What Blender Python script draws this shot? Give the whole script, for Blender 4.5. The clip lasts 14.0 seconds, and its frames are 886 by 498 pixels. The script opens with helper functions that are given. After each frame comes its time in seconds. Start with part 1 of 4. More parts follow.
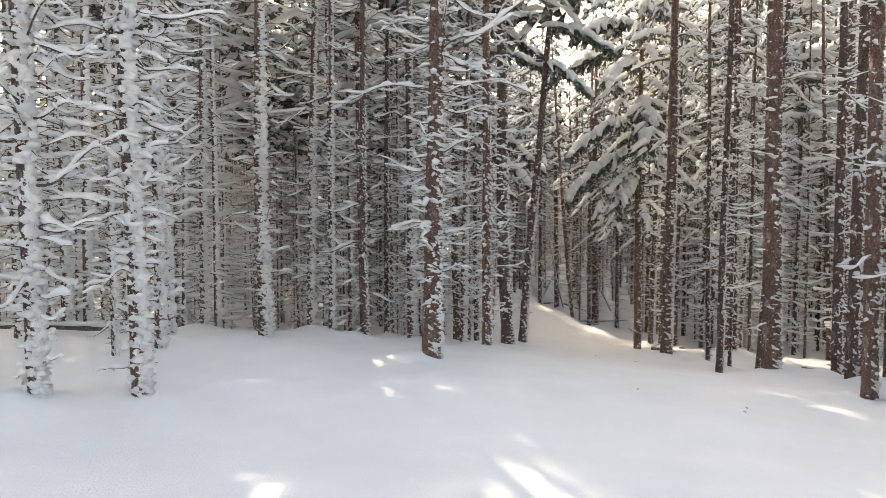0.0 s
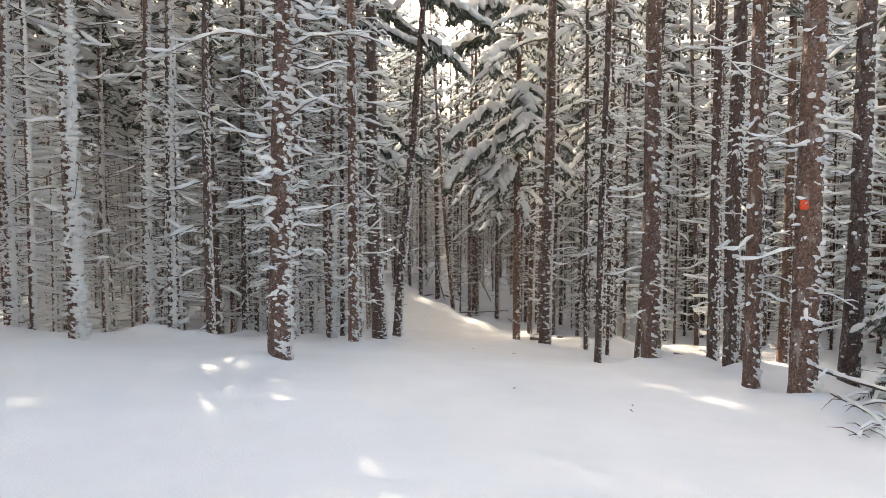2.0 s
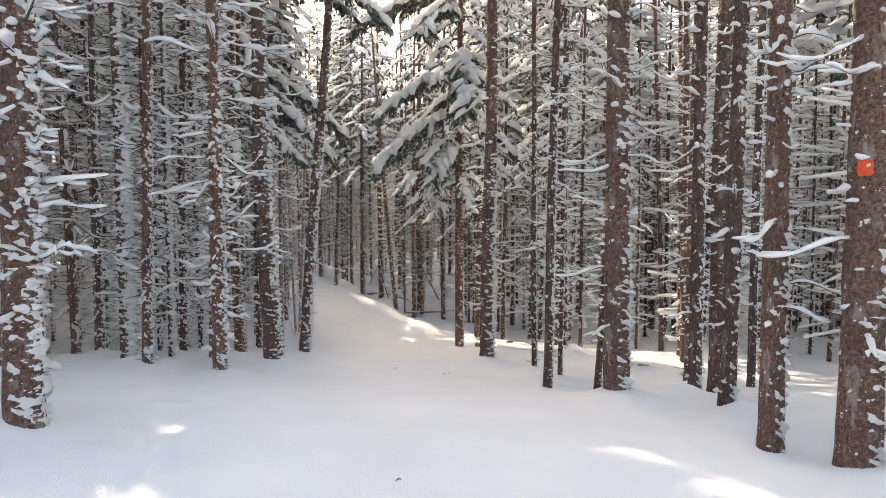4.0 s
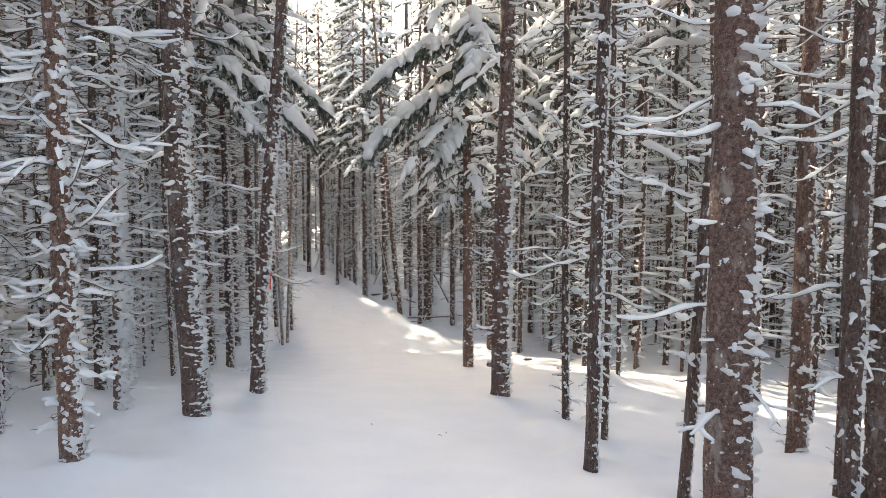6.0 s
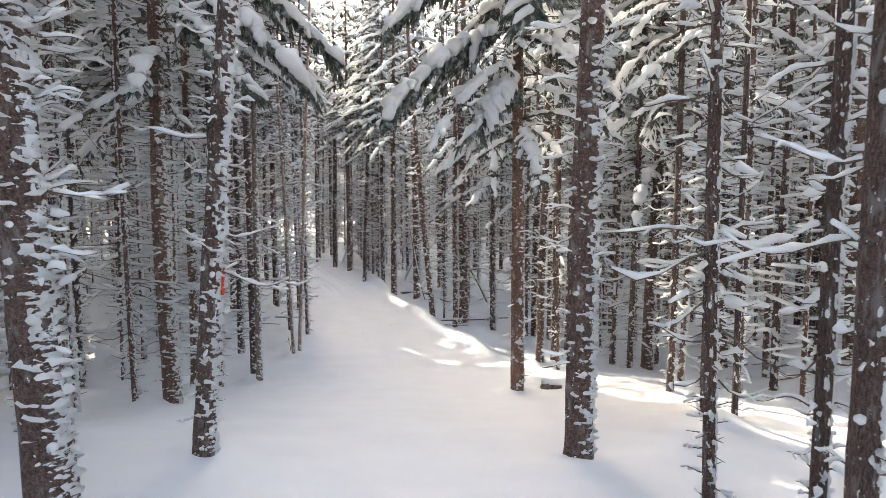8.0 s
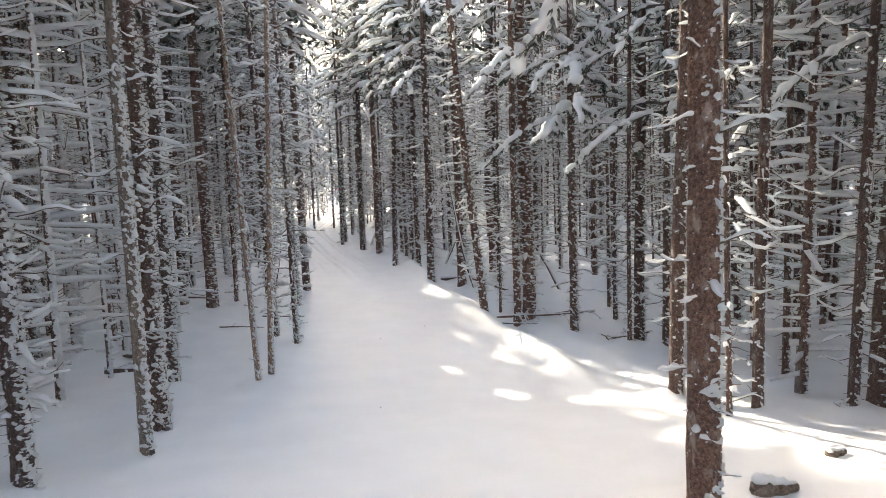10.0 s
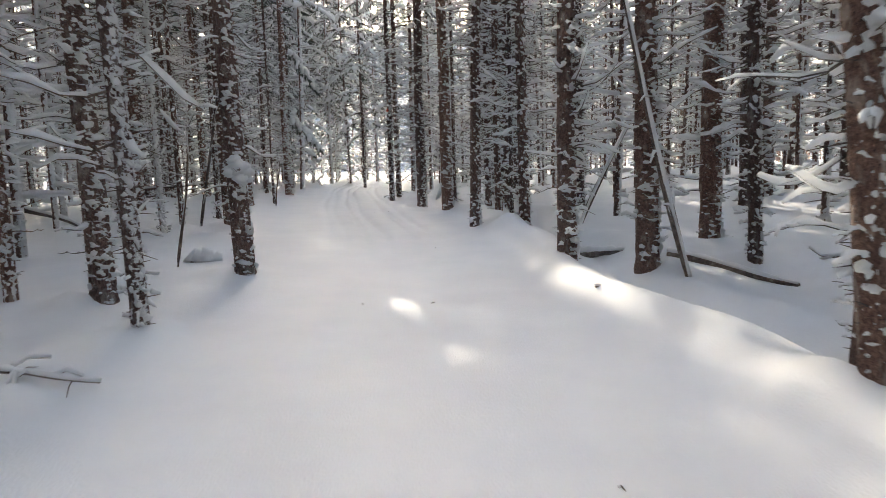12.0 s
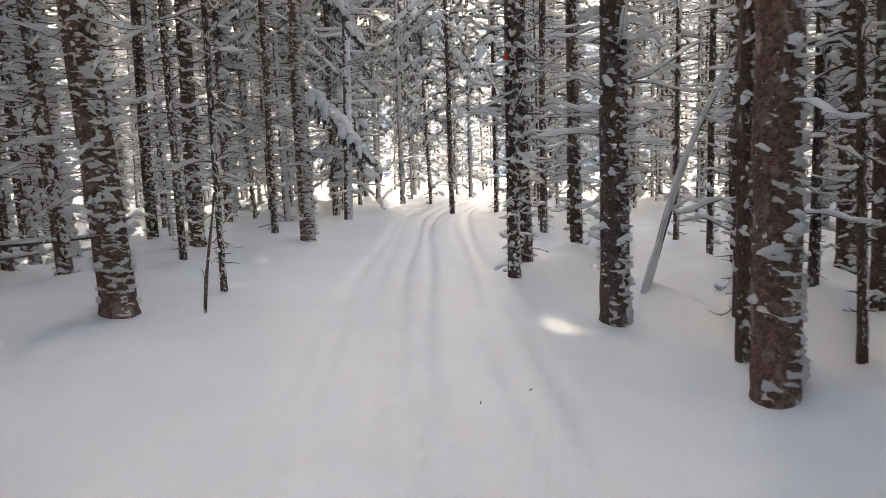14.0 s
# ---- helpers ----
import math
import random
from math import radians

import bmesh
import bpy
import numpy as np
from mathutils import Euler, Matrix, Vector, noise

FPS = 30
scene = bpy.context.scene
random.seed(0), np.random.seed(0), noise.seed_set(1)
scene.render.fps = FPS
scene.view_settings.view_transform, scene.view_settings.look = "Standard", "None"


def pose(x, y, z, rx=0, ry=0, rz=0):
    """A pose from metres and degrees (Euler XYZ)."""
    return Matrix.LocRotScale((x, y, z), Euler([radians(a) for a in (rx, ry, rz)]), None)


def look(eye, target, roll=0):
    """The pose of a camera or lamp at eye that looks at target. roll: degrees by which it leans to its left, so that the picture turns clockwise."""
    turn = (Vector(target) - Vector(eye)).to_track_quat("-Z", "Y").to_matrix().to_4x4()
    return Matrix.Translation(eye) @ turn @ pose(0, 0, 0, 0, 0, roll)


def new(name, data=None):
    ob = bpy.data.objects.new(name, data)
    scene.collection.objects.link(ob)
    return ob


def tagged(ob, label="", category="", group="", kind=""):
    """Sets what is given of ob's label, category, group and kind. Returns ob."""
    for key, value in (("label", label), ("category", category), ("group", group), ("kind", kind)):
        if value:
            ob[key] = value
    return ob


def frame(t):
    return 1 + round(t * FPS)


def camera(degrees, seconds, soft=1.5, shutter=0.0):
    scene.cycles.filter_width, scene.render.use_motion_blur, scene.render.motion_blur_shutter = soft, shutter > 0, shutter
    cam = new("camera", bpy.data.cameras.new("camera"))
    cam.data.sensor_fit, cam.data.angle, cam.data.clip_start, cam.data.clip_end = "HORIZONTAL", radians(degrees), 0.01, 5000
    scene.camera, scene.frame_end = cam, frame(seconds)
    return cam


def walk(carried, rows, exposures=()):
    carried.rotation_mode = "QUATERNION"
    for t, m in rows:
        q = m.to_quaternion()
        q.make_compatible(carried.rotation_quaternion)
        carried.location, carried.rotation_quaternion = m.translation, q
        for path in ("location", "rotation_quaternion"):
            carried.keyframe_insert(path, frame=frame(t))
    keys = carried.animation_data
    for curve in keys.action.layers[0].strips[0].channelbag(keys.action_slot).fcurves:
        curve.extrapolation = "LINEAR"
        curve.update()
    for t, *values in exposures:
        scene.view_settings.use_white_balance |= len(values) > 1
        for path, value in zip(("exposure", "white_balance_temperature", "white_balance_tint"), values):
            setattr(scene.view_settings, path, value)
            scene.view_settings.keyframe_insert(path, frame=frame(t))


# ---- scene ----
cam = camera(67.9, 14.0, soft=0.65, shutter=0.1)
PATH = [
    (0, (-0.042, -0.002, 1.385), (0.051, 1.993, 1.283), 0.1),
    (0.5, (0.003, 0.136, 1.292), (0.298, 2.111, 1.185), 0.4),
    (1, (0.24, 0.367, 1.268), (0.61, 2.33, 1.156), 0.2),
    (1.5, (0.363, 0.615, 1.229), (0.755, 2.572, 1.114), 0.2),
    (2, (0.402, 1.16, 1.188), (0.841, 3.108, 1.067), 0.4),
    (2.5, (0.725, 1.765, 1.099), (1.276, 3.684, 0.972), 0.3),
    (3, (1.248, 2.364, 1.046), (1.816, 4.277, 0.915), 0.1),
    (5.5, (2.461, 5.977, 1.004), (2.996, 7.898, 0.852), 0.3),
    (6, (2.891, 6.735, 1.002), (3.409, 8.661, 0.844), 0.2),
    (6.5, (2.921, 7.506, 0.941), (3.413, 9.438, 0.783), 0.5),
    (7, (3.235, 8.241, 0.911), (3.709, 10.177, 0.75), 0.4),
    (7.5, (3.438, 9.085, 0.797), (3.885, 11.027, 0.632), 0.4),
    (10, (5.008, 17.319, -0.583), (5.278, 19.29, -0.789), -1.7),
    (10.5, (5.345, 20.075, -1.029), (5.572, 22.051, -1.244), -1.7),
    (11, (5.591, 23.196, -1.835), (5.749, 25.178, -2.049), -2.0),
    (11.5, (5.752, 26.579, -2.507), (5.835, 28.565, -2.726), -2.2),
    (12, (5.851, 30.202, -2.646), (5.87, 32.186, -2.894), -1.6),
    (12.5, (5.478, 33.766, -2.764), (5.409, 35.751, -3.002), -1.7),
    (13, (5.413, 37.049, -2.417), (5.273, 39.029, -2.662), -2.1),
    (13.5, (5.159, 40.0, -2.362), (4.956, 41.975, -2.606), -2.1),
    (14, (4.626, 42.632, -2.228), (4.378, 44.602, -2.468), -1.9),
]
EXPOSURES = [(0, 2.42, 8450, 10), (6.5, 2.88, 7500, 10), (10, 3.05, 7200, 9), (11, 3.06, 7200, 8), (12.5, 2.95, 7300, 8), (14, 3.2, 7500, 10)]
walk(cam, [(t, look(eye, target, roll)) for t, eye, target, roll in PATH], EXPOSURES)

# ---- world and sun ----
SUN_AZIMUTH, SUN_ELEVATION = 16.0, 25.0  # degrees to the left of +y, and above the horizon
world = bpy.data.worlds.new("winter_sky")
scene.world = world
world.use_nodes = True
sky = world.node_tree.nodes.new("ShaderNodeTexSky")
sky.sky_type, sky.sun_disc = "NISHITA", False
sky.sun_elevation, sky.sun_rotation = radians(SUN_ELEVATION), radians(-SUN_AZIMUTH)
sky.air_density, sky.dust_density, sky.ozone_density = 1.0, 4.0, 0.6
world.node_tree.links.new(sky.outputs[0], world.node_tree.nodes["Background"].inputs[0])
world.node_tree.nodes["Background"].inputs[1].default_value = 0.15
sun = new("sun", bpy.data.lights.new("sun", "SUN"))
sun.data.energy, sun.data.angle, sun.data.color = 2.3, radians(0.55), (1.0, 0.93, 0.82)
sun.matrix_world = pose(0, 0, 30, 90 - SUN_ELEVATION, 0, 180 + SUN_AZIMUTH)


# ---- materials ----
def material(name, rough=0.8):
    m = bpy.data.materials.new(name)
    m.use_nodes = True
    nodes, links = m.node_tree.nodes, m.node_tree.links
    shader = nodes["Principled BSDF"]
    shader.inputs["Roughness"].default_value = rough
    return m, nodes, links, shader


def noise_node(nodes, links, scale, detail=4.0, stretch=None, rough=0.55):
    where = nodes.new("ShaderNodeTexCoord").outputs["Object"]
    if stretch:
        mapping = nodes.new("ShaderNodeMapping")
        mapping.inputs["Scale"].default_value = stretch
        links.new(where, mapping.inputs[0])
        where = mapping.outputs[0]
    n = nodes.new("ShaderNodeTexNoise")
    n.inputs["Scale"].default_value, n.inputs["Detail"].default_value, n.inputs["Roughness"].default_value = scale, detail, rough
    links.new(where, n.inputs["Vector"])
    return n.outputs["Fac"]


def ramp_node(nodes, links, fac, stops):
    r = nodes.new("ShaderNodeValToRGB")
    while len(r.color_ramp.elements) < len(stops):
        r.color_ramp.elements.new(0.5)
    for e, (at, colour) in zip(r.color_ramp.elements, stops):
        e.position, e.color = at, (*colour, 1)
    links.new(fac, r.inputs[0])
    return r.outputs[0]


def mix_node(nodes, links, fac, a, b):
    n = nodes.new("ShaderNodeMix")
    n.data_type = "RGBA"
    links.new(fac, n.inputs[0])
    links.new(a, n.inputs[6])
    links.new(b, n.inputs[7])
    return n.outputs[2]


def bump_node(nodes, links, shader, fac, strength, distance):
    n = nodes.new("ShaderNodeBump")
    n.inputs["Strength"].default_value, n.inputs["Distance"].default_value = strength, distance
    links.new(fac, n.inputs["Height"])
    links.new(n.outputs[0], shader.inputs["Normal"])


def snow_material(name, fine, coarse, depth, tones, thin=0.0):
    m, nodes, links, shader = material(name, 0.62)
    a, b = noise_node(nodes, links, coarse, 5.0), noise_node(nodes, links, fine, 3.0)
    links.new(ramp_node(nodes, links, a, tones), shader.inputs["Base Color"])
    add = nodes.new("ShaderNodeMath")
    add.operation = "MULTIPLY_ADD"
    add.inputs[1].default_value = 0.35
    links.new(b, add.inputs[0])
    links.new(a, add.inputs[2])
    bump_node(nodes, links, shader, add.outputs[0], 0.5, depth)
    if thin:  # loose snow lets some of the sun through
        glow, both = nodes.new("ShaderNodeBsdfTranslucent"), nodes.new("ShaderNodeMixShader")
        glow.inputs[0].default_value = (0.85, 0.86, 0.87, 1)
        both.inputs[0].default_value = thin
        links.new(shader.outputs[0], both.inputs[1])
        links.new(glow.outputs[0], both.inputs[2])
        links.new(both.outputs[0], nodes["Material Output"].inputs[0])
    return m


WIND = radians(-12)  # the side of the trunks on which the storm has plastered its snow


def bark_material(name, dark, mid, light, grey, tall=3.2, bare=None, ledge=(2.6, 2.6, 24.0)):
    """Scaly bark. tall: how much the pattern is squeezed upwards, for trunks that are built one metre thick.
    bare: how much bark stays free of the snow that the storm drove into its flakes; ledge: the size of those flakes."""
    m, nodes, links, shader = material(name, 0.92)
    flakes = nodes.new("ShaderNodeTexVoronoi")
    flakes.inputs["Scale"].default_value = 13.0
    mapping = nodes.new("ShaderNodeMapping")
    mapping.inputs["Scale"].default_value = (1.0, 1.0, tall * 0.8)
    where = nodes.new("ShaderNodeTexCoord").outputs["Object"]
    links.new(where, mapping.inputs[0])
    links.new(mapping.outputs[0], flakes.inputs["Vector"])
    grain, fine = noise_node(nodes, links, 11.0, 6.0, (1, 1, tall), 0.7), noise_node(nodes, links, 46.0, 4.0, (1, 1, tall), 0.7)
    stain = noise_node(nodes, links, 3.0, 4.0, (1, 1, tall * 0.55), 0.6)
    both = nodes.new("ShaderNodeMath")
    both.operation = "MULTIPLY_ADD"
    both.inputs[1].default_value = 0.5
    links.new(fine, both.inputs[0])
    half = nodes.new("ShaderNodeMath")
    half.operation = "MULTIPLY"
    half.inputs[1].default_value = 0.5
    links.new(grain, half.inputs[0])
    links.new(half.outputs[0], both.inputs[2])
    colour = ramp_node(nodes, links, both.outputs[0], [(0.40, dark), (0.5, mid), (0.61, light)])
    lichen = ramp_node(nodes, links, stain, [(0.54, (0, 0, 0)), (0.66, (0.85, 0.85, 0.85))])
    flat = nodes.new("ShaderNodeRGB")
    flat.outputs[0].default_value = (*grey, 1)
    mixed = mix_node(nodes, links, lichen, colour, flat.outputs[0])
    info = nodes.new("ShaderNodeObjectInfo")
    vary = ramp_node(nodes, links, info.outputs["Random"], [(0.0, (0.72, 0.74, 0.78)), (0.6, (1.05, 1.0, 0.97)), (1.0, (1.3, 1.15, 1.05))])
    times = nodes.new("ShaderNodeMix")
    times.data_type, times.blend_type = "RGBA", "MULTIPLY"
    times.inputs[0].default_value = 1.0
    links.new(mixed, times.inputs[6])
    links.new(vary, times.inputs[7])
    final = times.outputs[2]
    if bare is not None:
        crust = noise_node(nodes, links, 1.0, 5.0, ledge, 0.62)
        wind = nodes.new("ShaderNodeVectorMath")
        wind.operation = "DOT_PRODUCT"
        wind.inputs[1].default_value = (math.cos(WIND), math.sin(WIND), 0)
        links.new(nodes.new("ShaderNodeTexCoord").outputs["Normal"], wind.inputs[0])
        reach = nodes.new("ShaderNodeMath")
        reach.operation = "MULTIPLY_ADD"
        reach.inputs[1].default_value = 0.27
        links.new(wind.outputs["Value"], reach.inputs[0])
        links.new(crust, reach.inputs[2])
        cover = ramp_node(nodes, links, reach.outputs[0], [(bare, (0, 0, 0)), (bare + 0.035, (1, 1, 1))])
        specks = ramp_node(nodes, links, noise_node(nodes, links, 1.0, 3.0, (ledge[0] * 2.2, ledge[1] * 2.2, ledge[2] * 0.8), 0.6), [(0.6 + 0.08 * bare, (0, 0, 0)), (0.625 + 0.08 * bare, (1, 1, 1))])
        most = nodes.new("ShaderNodeMix")
        most.data_type, most.blend_type = "RGBA", "LIGHTEN"
        most.inputs[0].default_value = 1.0
        links.new(cover, most.inputs[6])
        links.new(specks, most.inputs[7])
        cover = most.outputs[2]
        white = nodes.new("ShaderNodeRGB")
        white.outputs[0].default_value = (0.82, 0.83, 0.85, 1)
        final = mix_node(nodes, links, cover, final, white.outputs[0])
    links.new(final, shader.inputs["Base Color"])
    add = nodes.new("ShaderNodeMath")
    links.new(flakes.outputs["Distance"], add.inputs[0])
    links.new(both.outputs[0], add.inputs[1])
    bump_node(nodes, links, shader, add.outputs[0], 1.0, 0.035)
    return m


SNOW = snow_material("ground_snow", 60.0, 1.3, 0.03, [(0.3, (0.71, 0.722, 0.738)), (0.7, (0.77, 0.778, 0.79))])
CLUMP = snow_material("clinging_snow", 90.0, 9.0, 0.02, [(0.3, (0.80, 0.81, 0.82)), (0.7, (0.89, 0.895, 0.90))], 0.4)
SPRUCE = ((0.032, 0.020, 0.017), (0.145, 0.083, 0.066), (0.29, 0.195, 0.16), (0.32, 0.28, 0.26))
BARK = {level: bark_material("spruce_bark_" + level, *SPRUCE, bare=bare) for level, bare in (("light", 0.83), ("medium", 0.74), ("heavy", 0.61))}
FAR_BARK = bark_material("far_spruce_bark", *SPRUCE, 1.0, 0.53, (9.0, 9.0, 16.0))
PALE = bark_material("pale_bark", (0.16, 0.12, 0.10), (0.36, 0.28, 0.23), (0.52, 0.43, 0.37), (0.10, 0.08, 0.07), bare=0.74)
TWIG = bark_material("dead_wood", (0.05, 0.037, 0.030), (0.13, 0.10, 0.082), (0.23, 0.185, 0.155), (0.22, 0.20, 0.18), 1.0)


def needle_material():
    m, nodes, links, shader = material("spruce_needles", 0.7)
    links.new(ramp_node(nodes, links, noise_node(nodes, links, 9.0), [(0.34, (0.028, 0.038, 0.027)), (0.49, (0.075, 0.088, 0.068)), (0.64, (0.36, 0.37, 0.36))]), shader.inputs["Base Color"])
    return m


NEEDLES = needle_material()


def paint_material(name, colour):
    m, nodes, links, shader = material(name, 0.6)
    worn = ramp_node(nodes, links, noise_node(nodes, links, 40.0, 5.0), [(0.25, tuple(c * 0.6 for c in colour)), (0.6, colour)])
    links.new(worn, shader.inputs["Base Color"])
    return m


BLAZE = paint_material("trail_paint", (0.75, 0.075, 0.02))


# ---- the lie of the land ----
LAND_Y = (-30, -8, 0, 5, 9, 14, 17, 22, 28, 33, 38, 42, 48, 55, 70, 130)
TRAIL_X = (-4, -1.5, 0.6, 2.2, 3.4, 4.5, 5.0, 5.5, 5.7, 5.8, 5.2, 4.3, 3.0, 2.2, 3.5, 8)
TRAIL_Z = (0.3, 0.2, -0.05, -0.45, -0.83, -1.72, -2.1, -3.08, -3.85, -3.98, -3.9, -3.78, -3.66, -3.62, -3.4, -3.0)
SLOPE_LEFT = (-0.02, -0.02, -0.03, -0.05, -0.085, -0.1, -0.06, -0.02, 0.0, -0.01, -0.01, -0.02, -0.05, -0.03, -0.03, 0.0)
SLOPE_RIGHT = (-0.05, -0.06, -0.07, -0.08, -0.075, -0.11, -0.09, -0.05, -0.07, -0.06, -0.02, -0.02, -0.03, -0.01, 0.0, 0.0)
BANK_RIGHT = (0, 0, 0, 0, 0, 0, 0, 0, 0.0, 0.02, 0.07, 0.09, 0.09, 0.08, 0.05, 0.0)


def spline(knots, values, at):
    """A smooth curve through the values (Hermite, with finite-difference slopes)."""
    k, v = np.array(knots, float), np.array(values, float)
    m = np.gradient(v, k)
    at = np.clip(at, k[0], k[-1])
    n = np.clip(np.searchsorted(k, at) - 1, 0, len(k) - 2)
    h = k[n + 1] - k[n]
    u = (at - k[n]) / h
    return (v[n] * (1 + 2 * u) * (1 - u) ** 2 + m[n] * h * u * (1 - u) ** 2 + v[n + 1] * u * u * (3 - 2 * u) + m[n + 1] * h * u * u * (u - 1))


def ground(x, y):
    """The height of the snow."""
    x, y = np.asarray(x, float), np.asarray(y, float)
    side = x - spline(LAND_Y, TRAIL_X, y)
    slope = np.where(side < 0, spline(LAND_Y, SLOPE_LEFT, y), spline(LAND_Y, SLOPE_RIGHT, y))
    z = spline(LAND_Y, TRAIL_Z, y) + slope * 9 * np.tanh(side / 9)
    z = z + spline(LAND_Y, BANK_RIGHT, y) * 9 * np.tanh(np.clip(side - 3.5, 0, 99) / 9)
    z = z + 0.05 * np.sin(0.9 * x + 0.5 * y) * np.sin(0.7 * y - 0.35 * x + 1) * np.clip((np.abs(side) - 1.2) / 1.5, 0, 1)
    z = z + 0.012 * np.sin(2.3 * x - 0.8 * y) * np.sin(1.9 * y + 0.6 * x)
    return z
# ---- end of land ----


# ---- building helpers ----
class Shape:
    """Gathers faces of one mesh."""

    def __init__(self):
        self.v, self.f = [], []

    def tube(self, points, radii, sides, flat=1.0, spin=0.0):
        """A closed tube along points; flat squashes it vertically."""
        p = np.array(points, float)
        r = np.array(radii, float)
        along = np.gradient(p, axis=0)
        along /= np.linalg.norm(along, axis=1)[:, None] + 1e-9
        ref = np.where(np.abs(along[:, 2:3]) > 0.8, [[1.0, 0, 0]], [[0, 0, 1.0]])
        a = np.cross(along, ref)
        a /= np.linalg.norm(a, axis=1)[:, None] + 1e-9
        b = np.cross(a, along)
        turn = np.arange(sides) * 2 * math.pi / sides + spin
        ring = p[:, None] + r[:, None, None] * (np.cos(turn)[None, :, None] * a[:, None] + flat * np.sin(turn)[None, :, None] * b[:, None])
        first = len(self.v)
        self.v += ring.reshape(-1, 3).tolist()
        n = len(p)
        for i in range(n - 1):
            for j in range(sides):
                k = (j + 1) % sides
                self.f.append((first + i * sides + j, first + i * sides + k, first + (i + 1) * sides + k, first + (i + 1) * sides + j))
        if sides > 3:
            self.f.append(tuple(first + j for j in reversed(range(sides))))
            self.f.append(tuple(first + (n - 1) * sides + j for j in range(sides)))

    def blob(self, centre, size, rng, rings=4, sides=7):
        """A lump with an uneven outline."""
        first = len(self.v)
        c = np.array(centre, float)
        self.v.append((c + [0, 0, -size[2]]).tolist())
        for i in range(1, rings):
            u = math.pi * i / rings - math.pi / 2
            for j in range(sides):
                w = 2 * math.pi * (j + 0.5 * (i % 2)) / sides
                k = 1 + rng.uniform(-0.22, 0.22)
                self.v.append((c + [size[0] * k * math.cos(u) * math.cos(w), size[1] * k * math.cos(u) * math.sin(w), size[2] * math.sin(u) * k]).tolist())
        self.v.append((c + [0, 0, size[2]]).tolist())
        top = len(self.v) - 1
        for j in range(sides):
            k = (j + 1) % sides
            self.f.append((first, first + 1 + k, first + 1 + j))
            for i in range(rings - 2):
                a, b = first + 1 + i * sides, first + 1 + (i + 1) * sides
                self.f.append((a + j, a + k, b + k, b + j))
            a = first + 1 + (rings - 2) * sides
            self.f.append((a + j, a + k, top))

    def mesh(self, name, *materials, smooth=True):
        m = bpy.data.meshes.new(name)
        m.from_pydata(self.v, [], self.f)
        for one in materials:
            m.materials.append(one)
        if smooth:
            m.polygons.foreach_set("use_smooth", [True] * len(m.polygons))
        m.update()
        return m


def part(name, mesh, parent, label="", m=None):
    ob = new(name, mesh)
    ob.parent = parent
    if m is not None:
        ob.matrix_basis = m
    if label:
        ob["label"] = label
    return ob


# ---- ground ----
def build_ground():
    near_x = np.concatenate([np.arange(-9, -4, 0.2), np.arange(-4, 1, 0.12), np.arange(1, 9.4, 0.06), np.arange(9.4, 16, 0.2)])
    xs = np.concatenate([-9 - np.geomspace(0.4, 900, 36)[::-1], near_x, 16 + np.geomspace(0.4, 900, 36)])
    near_y = np.concatenate([np.arange(-3, 28, 0.22), np.arange(28, 66, 0.25)])
    ys = np.concatenate([-3 - np.geomspace(0.5, 700, 26)[::-1], near_y, 66 + np.geomspace(0.5, 900, 36)])
    gx, gy = np.meshgrid(xs, ys)
    gz = ground(gx, gy) + relief(gx, gy)
    rng = random.Random(77)
    for x, y in PLANTED:
        i, j = slice(*np.searchsorted(ys, (y - 1.2, y + 1.2))), slice(*np.searchsorted(xs, (x - 1.2, x + 1.2)))
        wide, ox, oy = rng.uniform(0.22, 0.42), rng.uniform(-0.25, 0.1), rng.uniform(-0.1, 0.25)
        u, v = gx[i, j] - x, gy[i, j] - y
        gz[i, j] += rng.uniform(0.04, 0.17) * np.exp(-((u - ox) ** 2 + (v - oy) ** 2) / wide**2) - rng.uniform(0.0, 0.025) * np.exp(-((u - 0.12) ** 2 + (v + 0.1) ** 2) / 0.03)
    n, m = len(xs), len(ys)
    verts = np.stack([gx, gy, gz], -1).reshape(-1, 3)
    a = (np.arange(m - 1)[:, None] * n + np.arange(n - 1)).ravel()
    faces = np.stack([a, a + 1, a + n + 1, a + n], -1)
    mesh = bpy.data.meshes.new("ground")
    mesh.from_pydata(verts.tolist(), [], faces.tolist())
    mesh.polygons.foreach_set("use_smooth", [True] * len(mesh.polygons))
    mesh.materials.append(SNOW)
    tagged(new("ground", mesh), "smooth white untracked snow over the sloping forest floor", "snow", kind="structure")


TRACK_Y = (28, 33, 38, 42, 46, 50, 55, 62, 70)
TRACK_X = (5.7, 5.7, 5.25, 4.75, 4.0, 3.35, 2.65, 1.9, 2.4)
RIDGE_Y = (24, 28, 31, 34, 37, 40, 44, 48, 52, 56)
RIDGE_X = (9.6, 8.9, 8.65, 8.2, 7.6, 7.3, 7.1, 6.4, 5.5, 5.0)


